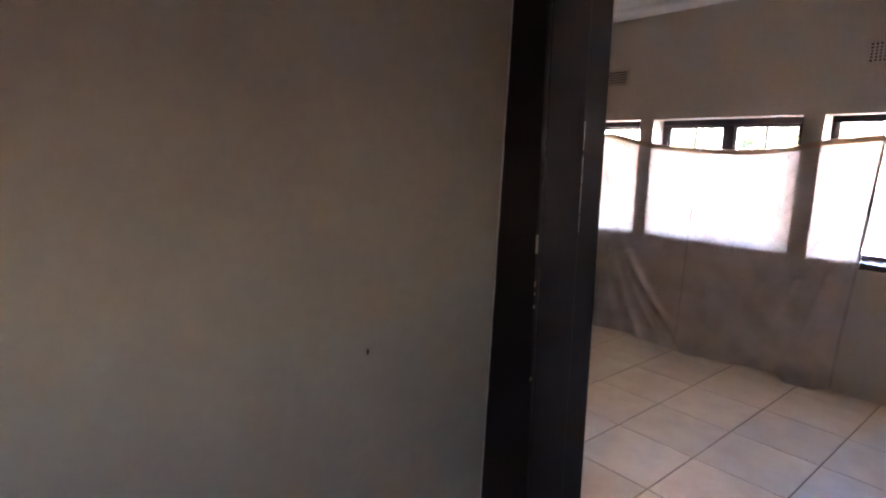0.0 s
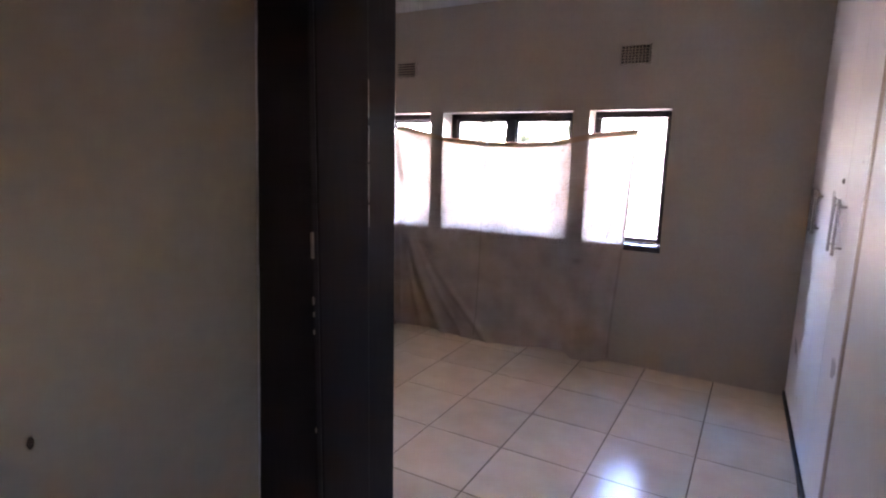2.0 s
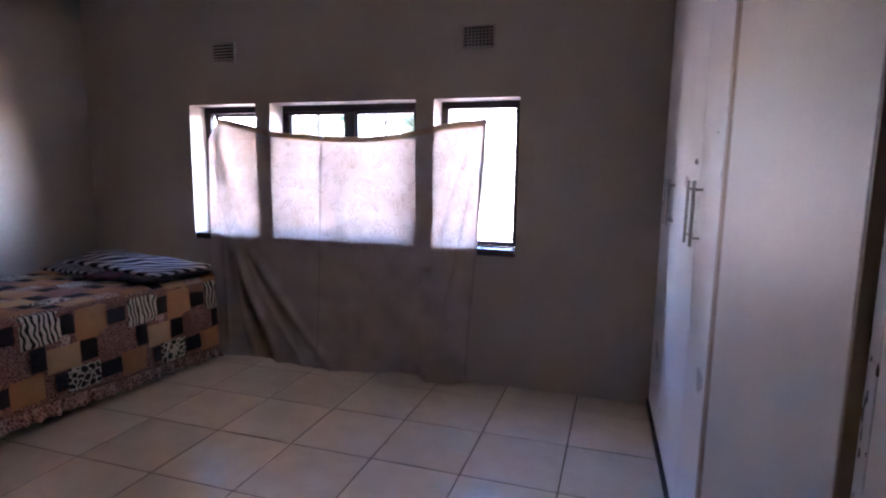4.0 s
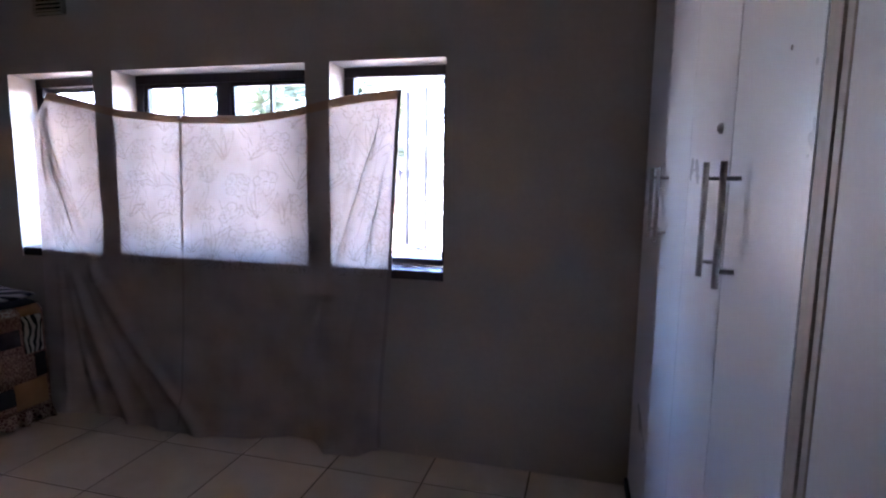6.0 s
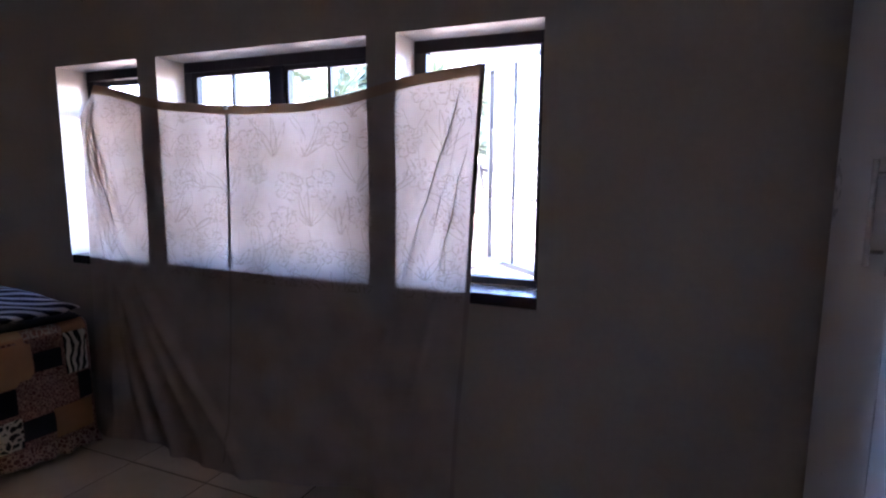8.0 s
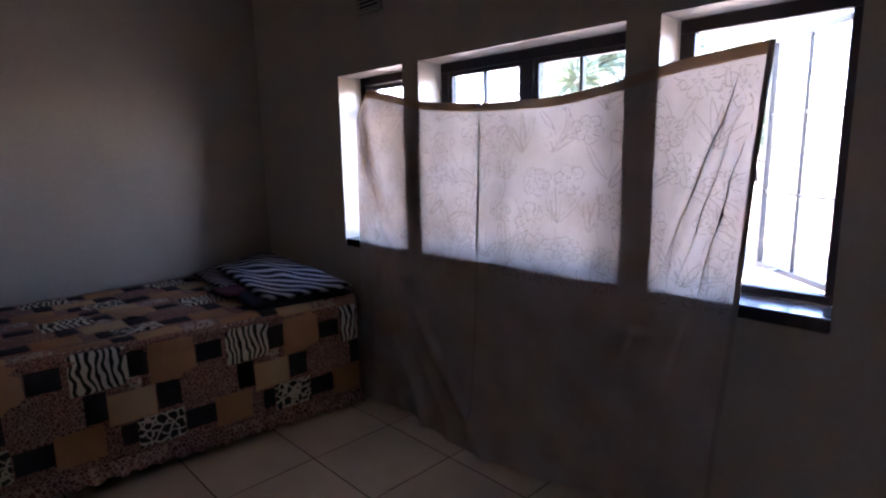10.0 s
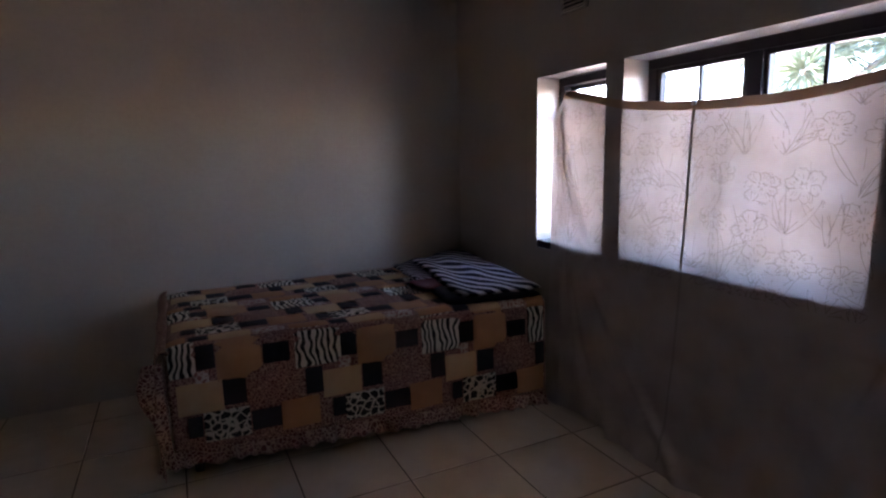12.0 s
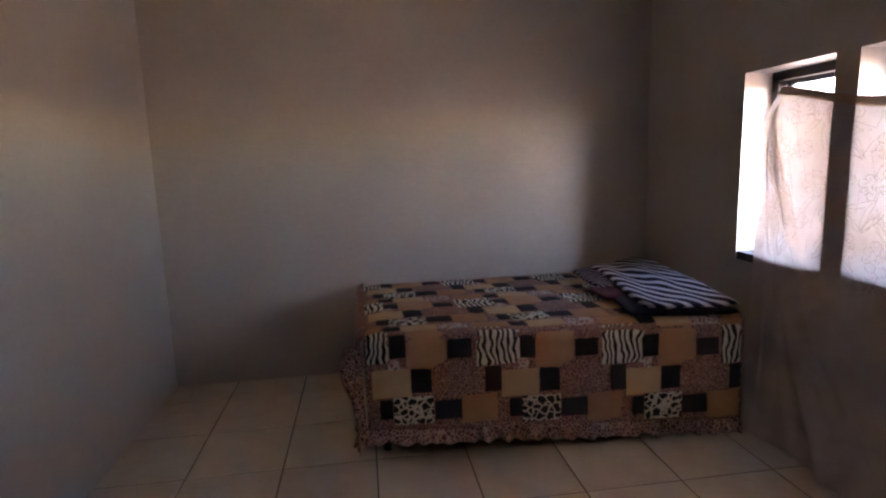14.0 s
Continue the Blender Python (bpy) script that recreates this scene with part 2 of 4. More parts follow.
def boxes(*rows, bevel=0.0):
    bm = bmesh.new()
    for r in rows:
        box(bm, *r, bevel=bevel)
    return bm


def rod(bm, p, q, r, seg=12):
    p, q = Vector(p), Vector(q)
    m = Matrix.Translation((p + q) / 2) @ (q - p).to_track_quat("Z", "Y").to_matrix().to_4x4()
    bmesh.ops.create_cone(bm, cap_ends=True, segments=seg, radius1=r, radius2=r, depth=(q - p).length, matrix=m)
    return bm


def part(name, bm, material, parent=None, label="", smooth=False):
    me = bpy.data.meshes.new(name)
    bmesh.ops.recalc_face_normals(bm, faces=bm.faces)
    bm.to_mesh(me)
    bm.free()
    if smooth:
        me.shade_smooth()
    if material:
        me.materials.append(material)
    ob = new(name, me)
    if parent:
        ob.parent = parent
    return tagged(ob, label)


def thing(name, label, category, at=(0, 0, 0), group="", kind=""):
    ob = tagged(new(name), label, category, group, kind)
    ob.location = at
    bpy.context.view_layer.update()
    return ob


def under(ob, parent):
    """Parent without moving."""
    ob.parent = parent
    ob.matrix_parent_inverse = parent.matrix_world.inverted()
    return ob


def lerp(x, table):
    """Straight-line value from a table of rising x."""
    return float(np.interp(x, [p for p, _ in table], [v for _, v in table]))


# ---- plan ----
XE, XO = 5.235, 5.50         # window wall, inner and outer face
YN = 4.50                    # north wall
XD, XR = 1.512, 1.724        # wall with the door, hall face and room face
YS = -0.32                   # south wall beside the door
YP = 0.905                   # passage wall that meets the door frame
H = 2.90
HEAD, SILL = 1.952, 0.905
OPEN = ((0.842, 1.427), (1.560, 2.720), (2.847, 3.450))
XH, YH0 = -1.3, -1.7         # passage
DY0, DY1 = -0.06, 0.776      # clear width of the doorway


def structure(name, bm, material, label, category):
    return tagged(part(name, bm, material), label, category, kind="structure")


# window wall with three openings through it
rows = [(XE, -0.9, -0.08, XO, YN + 0.2, SILL), (XE, -0.9, HEAD, XO, YN + 0.2, H + 0.1)]
edges = [-0.9] + [v for o in OPEN for v in o] + [YN + 0.2]
for y0, y1 in zip(edges[::2], edges[1::2]):
    rows.append((XE, y0, SILL, XO, y1, HEAD))
wall_east = structure("wall_east", boxes(*rows), WALL, "cream satin painted wall with three window openings", "wall")
wall_north = structure("wall_north", boxes((XR, YN, -0.08, XE, YN + 0.2, H + 0.1)), WALL, "cream satin painted wall behind the bed", "wall")
wall_door = structure("wall_door", boxes((XD, DY1 + 0.06, -0.08, XR, YN + 0.2, H + 0.1), (XD, DY0 - 0.06, 2.109, XR, DY1 + 0.06, H + 0.1), (XD, YH0 - 0.2, -0.08, XR, DY0 - 0.06, H + 0.1)),
                      WALL, "cream painted wall round the bedroom door", "wall")
# thin dark brown strip over the panel wall's end face
structure("trim", boxes((2.450, YS + 0.001, 0, 2.4585, -0.115, 2.2), bevel=0.001), CARCASS, "thin brown strip on the end of the panel wall", "trim")
wall_south = structure("wall_south", boxes((XR, -0.50, -0.08, 2.46, YS, H + 0.1), (2.46, -0.9, -0.08, XE, -0.75, H + 0.1)), WALL, "cream painted wall behind the open door", "wall")
structure("wall_nib", boxes((2.46, -0.75, -0.08, 3.478, -0.114, H + 0.1), bevel=0.004), DOORPAINT, "pale gloss painted panel wall beside the wardrobe", "wall")
# passage walls, with a small unseen window that lets daylight in
hall_rows = {"wall_hall_west": ((XH - 0.2, YH0 - 0.2, -0.08, XH, YP + 0.2, H + 0.1),),
             "wall_hall_south": ((XH, YH0 - 0.2, -0.08, -0.5, YH0, H + 0.1), (-0.27, YH0 - 0.2, -0.08, XD, YH0, H + 0.1), (-0.5, YH0 - 0.2, 1.80, -0.27, YH0, H + 0.1), (-0.5, YH0 - 0.2, -0.08, -0.27, YH0, 1.42))}
for nm, rows in hall_rows.items():
    structure(nm, boxes(*rows), WALL, "cream painted passage wall", "wall")


def plumb(z):
    """Face of the passage wall, which leans a little out of plumb."""
    return YP - 0.010 - 0.042 * (z - 1.3)


bm = boxes((XH, YP, -0.08, XD, YP + 0.2, H + 0.1))
for v in bm.verts:
    v.co.y += plumb(v.co.z) - YP
wall_passage = structure("wall_hall_north", bm, WALL, "cream painted passage wall running up to the door frame", "wall")
# slab also serves as roof; its unseen overhang is added to cast shade outside
ceiling = structure("ceiling", boxes((XH - 0.9, YH0 - 0.9, H, XO + 0.5, YN + 0.9, H + 0.14)), CEIL, "white painted ceiling", "ceiling")


def cornice(name, p, q, inward):
    """Cove moulding between wall and ceiling, from p to q; inward points into the room."""
    bm = bmesh.new()
    p, q, n = Vector((*p, H)), Vector((*q, H)), Vector((*inward, 0))
    prof = [(0.0, -0.075), (0.008, -0.075)] + [(0.008 + 0.06 * (1 - math.cos(a)), -0.068 + 0.06 * math.sin(a)) for a in np.linspace(0, math.pi / 2, 7)] + [(0.075, -0.008), (0.075, -0.001), (0.0, -0.001)]
    rings = [[bm.verts.new(e + n * u + Vector((0, 0, w))) for u, w in prof] for e in (p, q)]
    k = len(prof)
    for i in range(k):
        bm.faces.new((rings[0][i], rings[0][(i + 1) % k], rings[1][(i + 1) % k], rings[1][i]))
    bm.faces.new(rings[0]), bm.faces.new(rings[1])
    return structure(name, bm, CEIL, "white cove cornice under the ceiling", "cornice")


cornice("cornice", (XE, -0.1), (XE, YN), (-1, 0))
cornice("cornice", (XR, YN), (XE - 0.076, YN), (0, -1))
cornice("cornice", (XR, -0.2), (XR, YN - 0.076), (1, 0))

# ---- doorway ----
door_1 = thing("door_1", "dark brown painted timber door frame with chipped edges", "door frame", (XD, 0.1, 0), kind="structure")
XJ, XK = XD - 0.014, 1.630   # hall face of the frame, and the line of the door stop


def jamb(y_in, s, depth):
    """Upright with a rebate on the room side; s is the side that the wall lies on."""
    lo, hi = sorted((y_in, y_in + s * depth))
    bm = boxes((XJ, lo, 0, XD - 0.0005, hi, 2.05), bevel=0.003)
    lo, hi = sorted((y_in, y_in + s * 0.059))
    box(bm, XD, lo, 0, XK, hi, 2.05, bevel=0.0025)
    lo, hi = sorted((y_in + s * 0.017, y_in + s * 0.059))
    box(bm, XK + 0.006, lo, 0, XR + 0.004, hi, 2.05, bevel=0.003)
    lo, hi = sorted((y_in + s * 0.024, y_in + s * 0.059))
    box(bm, XK + 0.0005, lo, 0, XK + 0.0055, hi, 2.05)
    return under(part("jamb", bm, DARKWOOD), door_1)


jamb(DY1, 1, 0.20)
jamb(DY0, -1, 0.12)
under(part("head", boxes((XJ, DY0 - 0.12, 2.051, XR + 0.004, YP - 0.001, 2.108), bevel=0.003), DARKWOOD), door_1)
# bare timber where the paint has chipped off the arris
CHIP = surface("bare timber chip", (0.20, 0.16, 0.13), (0.32, 0.27, 0.23), 30.0, (0.6, 0.8), 90.0, 0.2)
for z0, z1, w in ((1.468, 1.506, 0.004), (1.382, 1.389, 0.0025), (1.40, 1.412, 0.0025), (1.355, 1.362, 0.0025), (1.20, 1.208, 0.0025)):
    bm = bmesh.new()
    box(bm, XJ - 0.0006, DY1 - 0.0006, z0, XJ - 0.0006 + w, DY1 - 0.0006 + w, z1, bevel=0.0008)
    under(part("paint_chip", bm, CHIP, label="bare timber where paint has chipped off"), door_1)
# highlight on the door stop's edge, painted as short pale strips
GLINT = surface("pale glint colour", (0.25, 0.22, 0.22), (0.4, 0.36, 0.36), 30.0, (0.15, 0.3), 60.0, 0.2)
for z0, z1 in ((1.50, 1.535), (1.54, 1.60), (1.604, 1.66), (1.672, 1.73)):
    under(part("stop_glint", boxes((XK - 0.0018, DY1 - 0.0006, z0, XK + 0.0003, DY1 + 0.002, z1), bevel=0.0005), GLINT, label="painted glint along the edge of the door stop"), door_1)

# uneven bead of filler where the plaster meets the frame
bm, prev = bmesh.new(), None
for k in range(121):
    z = 0.002 + 2.04 * k / 120
    w = 0.0035 + 0.0022 * noise.noise((z * 9, 1.0, 0.0)) + 0.0015 * noise.noise((z * 31, 4.0, 0.0))
    y = plumb(z)
    row = [bm.verts.new(p) for p in ((XJ - 0.001, y + 0.0005, z), (XJ - 0.0018, y - w * 0.5, z), (XJ - 0.0008, y - w, z), (XJ + 0.0012, y - w, z))]
    if prev:
        for a in range(3):
            bm.faces.new((prev[a], prev[a + 1], row[a + 1], row[a]))
    prev = row
under(part("filler_bead", bm, CEIL, label="uneven pale bead of filler", smooth=True), door_1)

# small scuff on the passage wall
SCUFF = surface("dark scuff", (0.06, 0.045, 0.035), (0.14, 0.11, 0.08), 40.0, (0.7, 0.9), 200.0, 0.4)
bm = bmesh.new()
bmesh.ops.create_icosphere(bm, subdivisions=2, radius=1.0)
bmesh.ops.scale(bm, vec=(0.003, 0.0010, 0.007), verts=bm.verts)
bmesh.ops.translate(bm, vec=(1.180, plumb(1.300), 1.300), verts=bm.verts)
under(part("scuff", bm, SCUFF, label="small dark scuff on the paint", smooth=True), wall_passage)

# open bedroom door leaf, standing off the south wall
leaf = thing("bedroom_door", "white gloss painted flush door standing open, edge paint chipped", "door", (1.745, -0.078, 0.006))
part("leaf", boxes((0, -0.04, 0.0, 0.654, 0.0, 2.02), bevel=0.0025), DOORPAINT, leaf)
part("lipping", boxes((0.655, -0.04, 0.0, 0.693, 0.0015, 2.02), bevel=0.003), WORN, leaf, "edge strip with chipped white paint")
for z in (0.25, 1.75):
    bm = rod(bmesh.new(), (-0.006, 0.006, z), (-0.006, 0.006, z + 0.1), 0.006)
    part("hinge", bm, BRASS, leaf, "dull metal butt hinge", True)
leaf.rotation_euler = (0, 0, radians(-4.2))

# ---- windows ----
XF0, XF1 = 5.40, 5.45        # timber frames, set back in the openings


def window(name, y0, y1, label):
    w = thing(name, label, "window", (XF0, (y0 + y1) / 2, SILL), kind="structure")
    z0, z1 = SILL + 0.05, HEAD
    for nm, b in (("head_frame", (XF0, y0, z1 - 0.05, XF1, y1, z1)), ("bottom_frame", (XF0, y0, z0, XF1, y1, z0 + 0.03)),
                  ("side_frame", (XF0, y0, z0 + 0.0305, XF1, y0 + 0.055, z1 - 0.0505)), ("side_frame", (XF0, y1 - 0.055, z0 + 0.0305, XF1, y1, z1 - 0.0505))):
        under(part(nm, boxes(b, bevel=0.003), DARKWOOD), w)
    s = under(part("sill", boxes((XE + 0.0015, y0 + 0.001, SILL, XF1 + 0.08, y1 - 0.001, SILL + 0.048), bevel=0.004), SILLMAT, label="dark painted sill board"), w)
    return w, z0 + 0.0305, z1 - 0.0505


def pane(parent, b):
    p = under(part("pane", boxes(b), GLASS), parent)
    p.visible_shadow = False
    return p


# wide middle window: two lights either side of a mullion, each with a bar
window_2, z0, z1 = window("window_2", *OPEN[1], "dark brown timber window with two lights behind a hung cloth")
y0, y1 = OPEN[1][0] + 0.0555, OPEN[1][1] - 0.0555
MY0, MY1 = 2.102, 2.173
under(part("mullion", boxes((XF0 - 0.004, MY0, z0, XF1, MY1, z1), bevel=0.003), DARKWOOD), window_2)
for a, b in ((y0, MY0 - 0.0005), (MY1 + 0.0005, y1)):
    sash = under(part("sash", boxes((XF0 + 0.008, a, z0, XF1 - 0.005, a + 0.022, z1), (XF0 + 0.008, b - 0.022, z0, XF1 - 0.005, b, z1),
                                    (XF0 + 0.008, a + 0.022, z0, XF1 - 0.005, b - 0.022, z0 + 0.028), (XF0 + 0.008, a + 0.022, z1 - 0.022, XF1 - 0.005, b - 0.022, z1)), DARKWOOD), window_2)
    m = (a + b) / 2
    under(part("glazing_bar", boxes((XF0 + 0.014, m - 0.008, z0 + 0.0285, XF1 - 0.012, m + 0.008, z1 - 0.0225)), DARKWOOD), sash)
    for zb in (1.30, 1.60):
        for p, q in ((a + 0.0225, m - 0.0085), (m + 0.0085, b - 0.0225)):
            under(part("glazing_bar", boxes((XF0 + 0.016, p, zb - 0.008, XF1 - 0.014, q, zb + 0.008)), DARKWOOD), sash)
    pane(window_2, (XF0 + 0.026, a + 0.01, z0 + 0.01, XF0 + 0.029, b - 0.01, z1 - 0.01))

# narrow window with its casement swung out
window_1, z0, z1 = window("window_1", *OPEN[0], "dark brown timber window with its casement swung open")
hy, width = OPEN[0][0] + 0.05, 0.47
casement = thing("casement", "", "", (XF1 - 0.004, hy, 0))
under(casement, window_1)
IRON = surface("weathered grey sash paint", (0.04, 0.034, 0.032), (0.075, 0.066, 0.062), 9.0, (0.4, 0.6), 90.0, 0.2)
for nm, b in (("stile", (0, 0, z0, 0.024, 0.026, z1)), ("stile", (0, width - 0.02, z0, 0.024, width, z1)), ("rail", (0, 0.0265, z0, 0.024, width - 0.0205, z0 + 0.024)),
              ("rail", (0, 0.0265, z1 - 0.024, 0.024, width - 0.0205, z1)), ("glazing_bar", (0.004, width / 2 - 0.006, z0 + 0.025, 0.02, width / 2 + 0.006, z1 - 0.025)),
              ("glazing_bar", (0.006, 0.0265, 1.295, 0.018, width / 2 - 0.0065, 1.309)), ("glazing_bar", (0.006, width / 2 + 0.0065, 1.295, 0.018, width - 0.0205, 1.309)),
              ("glazing_bar", (0.006, 0.0265, 1.60, 0.018, width / 2 - 0.0065, 1.614)), ("glazing_bar", (0.006, width / 2 + 0.0065, 1.60, 0.018, width - 0.0205, 1.614))):
    part(nm, boxes(b, bevel=0.0015), IRON, casement)
p = part("pane", boxes((0.010, 0.02, z0 + 0.015, 0.013, width - 0.015, z1 - 0.015)), GLASS, casement)
p.visible_shadow = False
bm = bmesh.new()
rod(bm, (-0.006, width - 0.012, 1.42), (-0.045, width - 0.012, 1.44), 0.006)
rod(bm, (-0.040, width - 0.012, 1.45), (-0.030, width - 0.03, 1.33), 0.006)
part("catch", bm, IRON, casement, "small metal window catch", True)
casement.rotation_euler = (0, 0, radians(-45))
bm = rod(bmesh.new(), (XF0 + 0.015, 1.24, z0 + 0.01), (XF0 + 0.30, hy + 0.2, z0 + 0.018), 0.005)
under(part("stay", bm, BRASS, label="metal casement stay", smooth=True), window_1)

# narrow window with a tilted top light
window_3, z0, z1 = window("window_3", *OPEN[2], "dark brown timber window with a tilted top light")
y0, y1 = OPEN[2][0] + 0.0555, OPEN[2][1] - 0.0555
under(part("transom", boxes((XF0, y0, 1.70, XF1, y1, 1.735), bevel=0.003), DARKWOOD), window_3)
light = thing("top_light", "", "", (XF1 - 0.01, 0, z1))
under(light, window_3)
for nm, b in (("stile", (0, y0, -0.17, 0.022, y0 + 0.03, 0)), ("stile", (0, y1 - 0.03, -0.17, 0.022, y1, 0)), ("rail", (0, y0 + 0.031, -0.17, 0.022, y1 - 0.031, -0.14)), ("rail", (0, y0 + 0.031, -0.03, 0.022, y1 - 0.031, 0))):
    part(nm, boxes(b, bevel=0.0015), DARKWOOD, light)
light.rotation_euler = (0, radians(-22), 0)
pane(window_3, (XF0 + 0.026, y0, z0, XF0 + 0.029, y1, 1.699))

# ---- air bricks ----
def vent(y0, z0, grid):
    v = thing("air_vent", "painted air brick with square holes in rows" if grid else "painted air brick with horizontal louvres", "air vent", (XE, y0 + 0.11, z0), group="air bricks above the windows")
    w, h = 0.212, 0.14
    # flat near-black sheet stands for the shade in the holes
    under(part("backing", boxes((XE - 0.004, y0, z0, XE - 0.0005, y0 + w, z0 + h)), HOLE), v)
    under(part("frame", boxes((XE - 0.024, y0, z0, XE - 0.0045, y0 + w, z0 + 0.01), (XE - 0.024, y0, z0 + h - 0.01, XE - 0.0045, y0 + w, z0 + h),
                              (XE - 0.024, y0, z0 + 0.01, XE - 0.0045, y0 + 0.01, z0 + h - 0.01), (XE - 0.024, y0 + w - 0.01, z0 + 0.01, XE - 0.0045, y0 + w, z0 + h - 0.01)), VENTMAT), v)
    if grid:
        for i in range(1, 8):
            y = y0 + 0.01 + i * (w - 0.02) / 8
            under(part("bar", boxes((XE - 0.022, y - 0.003, z0 + 0.01, XE - 0.0045, y + 0.003, z0 + h - 0.01)), VENTMAT), v)
        for i in range(1, 6):
            z = z0 + 0.01 + i * (h - 0.02) / 6
            under(part("bar", boxes((XE - 0.0215, y0 + 0.01, z - 0.003, XE - 0.0045, y0 + w - 0.01, z + 0.003)), VENTMAT), v)
    else:
        for i in range(6):
            z = z0 + 0.016 + i * 0.0215
            bm = boxes((-0.010, y0 + 0.0105, -0.002, 0.010, y0 + w - 0.0105, 0.0025))
            bmesh.ops.rotate(bm, verts=bm.verts, cent=(0, 0, 0), matrix=Matrix.Rotation(radians(-35), 3, "Y"))
            bmesh.ops.translate(bm, verts=bm.verts, vec=(XE - 0.014, 0, z + 0.006))
            under(part("slat", bm, VENTMAT), v)
    return v


vent(1.018, 2.268, True)
vent(2.995, 2.260, False)

# ---- hung cloth over the windows ----
TOP = [(1.055, 1.816), (1.428, 1.779), (1.554, 1.741), (1.871, 1.702), (2.275, 1.708), (2.718, 1.745), (2.826, 1.777), (3.150, 1.849), (3.21, 1.854), (3.4, 1.85)]
FOOT = [(1.12, 5.20), (1.20, 5.20), (1.27, 5.12), (1.42, 5.105), (1.52, 5.185), (1.66, 5.20), (1.9, 5.14), (2.2, 5.09), (2.35, 5.09), (2.6, 5.13), (2.85, 5.185), (3.12, 5.11), (3.3, 5.16)]
LIFT = [(1.12, 0.018), (1.25, 0.004), (1.42, 0.004), (1.57, 0.03), (1.75, 0.014), (1.9, 0.004), (3.3, 0.004)]
LEFT = [(0.0, 3.23), (0.4, 3.27), (0.9, 3.30), (1.5, 3.285), (1.7, 3.28), (1.78, 3.25), (1.854, 3.205)]
RIGHT = [(0.0, 1.15), (0.4, 1.135), (0.95, 1.105), (1.45, 1.08), (1.816, 1.055)]


def top_at(y):
    """Height of the top hem, an even sag between the nails."""
    return sum(lerp(y + d, TOP) for d in (-0.1, -0.05, 0.0, 0.05, 0.1)) / 5


def cloth_at(y, z):
    """Point of the cloth at a place along the wall and a height: taut on the piers, loose in the openings and below."""
    x = 5.2325 if z > 0.92 else lerp(z, [(0.0, lerp(y, FOOT)), (0.12, 0.35 * lerp(y, FOOT) + 0.65 * 5.185), (0.5, 5.205), (0.8, 5.228), (0.92, 5.2325)])
    if z > 1.68 and y > 3.0:
        x += 0.035 * min(1, (y - 3.0) / 0.2) * min(1, (z - 1.68) / 0.12)
    low = min(1, max(0, (1.75 - z) / 0.9))
    d = 0.0
    for a, w, amp in ((0.09, 0.034, 0.052), (0.165, 0.032, 0.044), (0.055, 0.020, 0.024), (0.125, 0.02, 0.018), (0.02, 0.016, 0.018)):
        yr = 3.21 - a * (max(0, 1.85 - z)) ** 2.6 - a * 0.8 * max(0, 1.85 - z)
        d += amp * (0.42 + 0.58 * low) * (1.0 if z > 0.95 else max(0.6, 1 - (0.95 - z) * 1.4)) * math.exp(-(((y - yr) / (w * (0.45 + low))) ** 2)) * min(1, max(0, 1.83 - z) * 3)
    for y_a, lean, w, amp in ((1.19, -0.33, 0.021, 0.018), (1.105, -0.22, 0.018, 0.015), (1.29, -0.2, 0.02, 0.012), (1.15, -0.02, 0.016, 0.009)):
        d += amp * math.exp(-(((y - (y_a - lean * (1.6 - z))) / w) ** 2)) * math.exp(-(((z - 1.05) / 0.55) ** 2))
    d += (0.004 + 0.010 * low) * noise.noise((y * 3.1, z * 0.9, 2.0)) + 0.004 * noise.noise((y * 11, z * 3, 5.0)) * (0.4 + low)
    if z > 0.78:
        gap = max(min(y - o[0], o[1] - y) for o in OPEN)
        loose = max(0.04, min(1.0, gap / 0.07 + 0.04))
        loose *= max(0.15, min(1.0, abs(z - 0.93) / 0.12))
        d *= loose
    if z < 0.16:
        d += (0.16 - z) * 0.05 * math.sin(y * 17 + 3 * math.sin(y * 5))
    return Vector((min(x - max(d, 0.0), 5.318), y, max(z, 0.003)))


def cloth_point(s, v):
    """s from the south edge to the north edge, v from the hem down to the floor."""
    z = 1.8 * (1 - v)
    for _ in range(3):
        y = lerp(z, RIGHT) + s * (lerp(z, LEFT) - lerp(z, RIGHT))
        zt, zb = top_at(y), lerp(y, LIFT)
        z = zb + (zt - zb) * (1 - v)
    return cloth_at(y, z)


def sheet(fn, nu, nv, u0=0.0, u1=1.0, v0=0.0, v1=1.0, lift=0.0):
    bm = bmesh.new()
    g = [[bm.verts.new(fn(u0 + (u1 - u0) * i / nu, v0 + (v1 - v0) * j / nv) - Vector((lift, 0, 0))) for j in range(nv + 1)] for i in range(nu + 1)]
    for i in range(nu):
        for j in range(nv):
            bm.faces.new((g[i][j], g[i + 1][j], g[i + 1][j + 1], g[i][j + 1]))
    return bm


def solid(ob, thickness, offset=0.0):
    m = ob.modifiers.new("thickness", "SOLIDIFY")
    m.thickness, m.offset = thickness, offset
    return ob


curtain = thing("curtain", "thin cream printed cotton cloth hung across windows, trailing on floor", "curtain", (5.2, 2.2, 0))
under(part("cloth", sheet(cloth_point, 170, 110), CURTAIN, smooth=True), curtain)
under(part("hem", sheet(cloth_point, 120, 4, 0, 1, 0.0, 0.024, 0.003), HEM, label="doubled brown top hem", smooth=True), curtain)
sy = 0.552
under(part("seam", sheet(cloth_point, 2, 60, sy - 0.0032, sy + 0.0032, 0.02, 0.98, 0.0015), SEAM, label="stitched seam", smooth=True), curtain)
under(part("side_hem", sheet(cloth_point, 2, 60, 0.0, 0.009, 0.0, 0.99, 0.003), SEAM, label="stitched side hem", smooth=True), curtain)


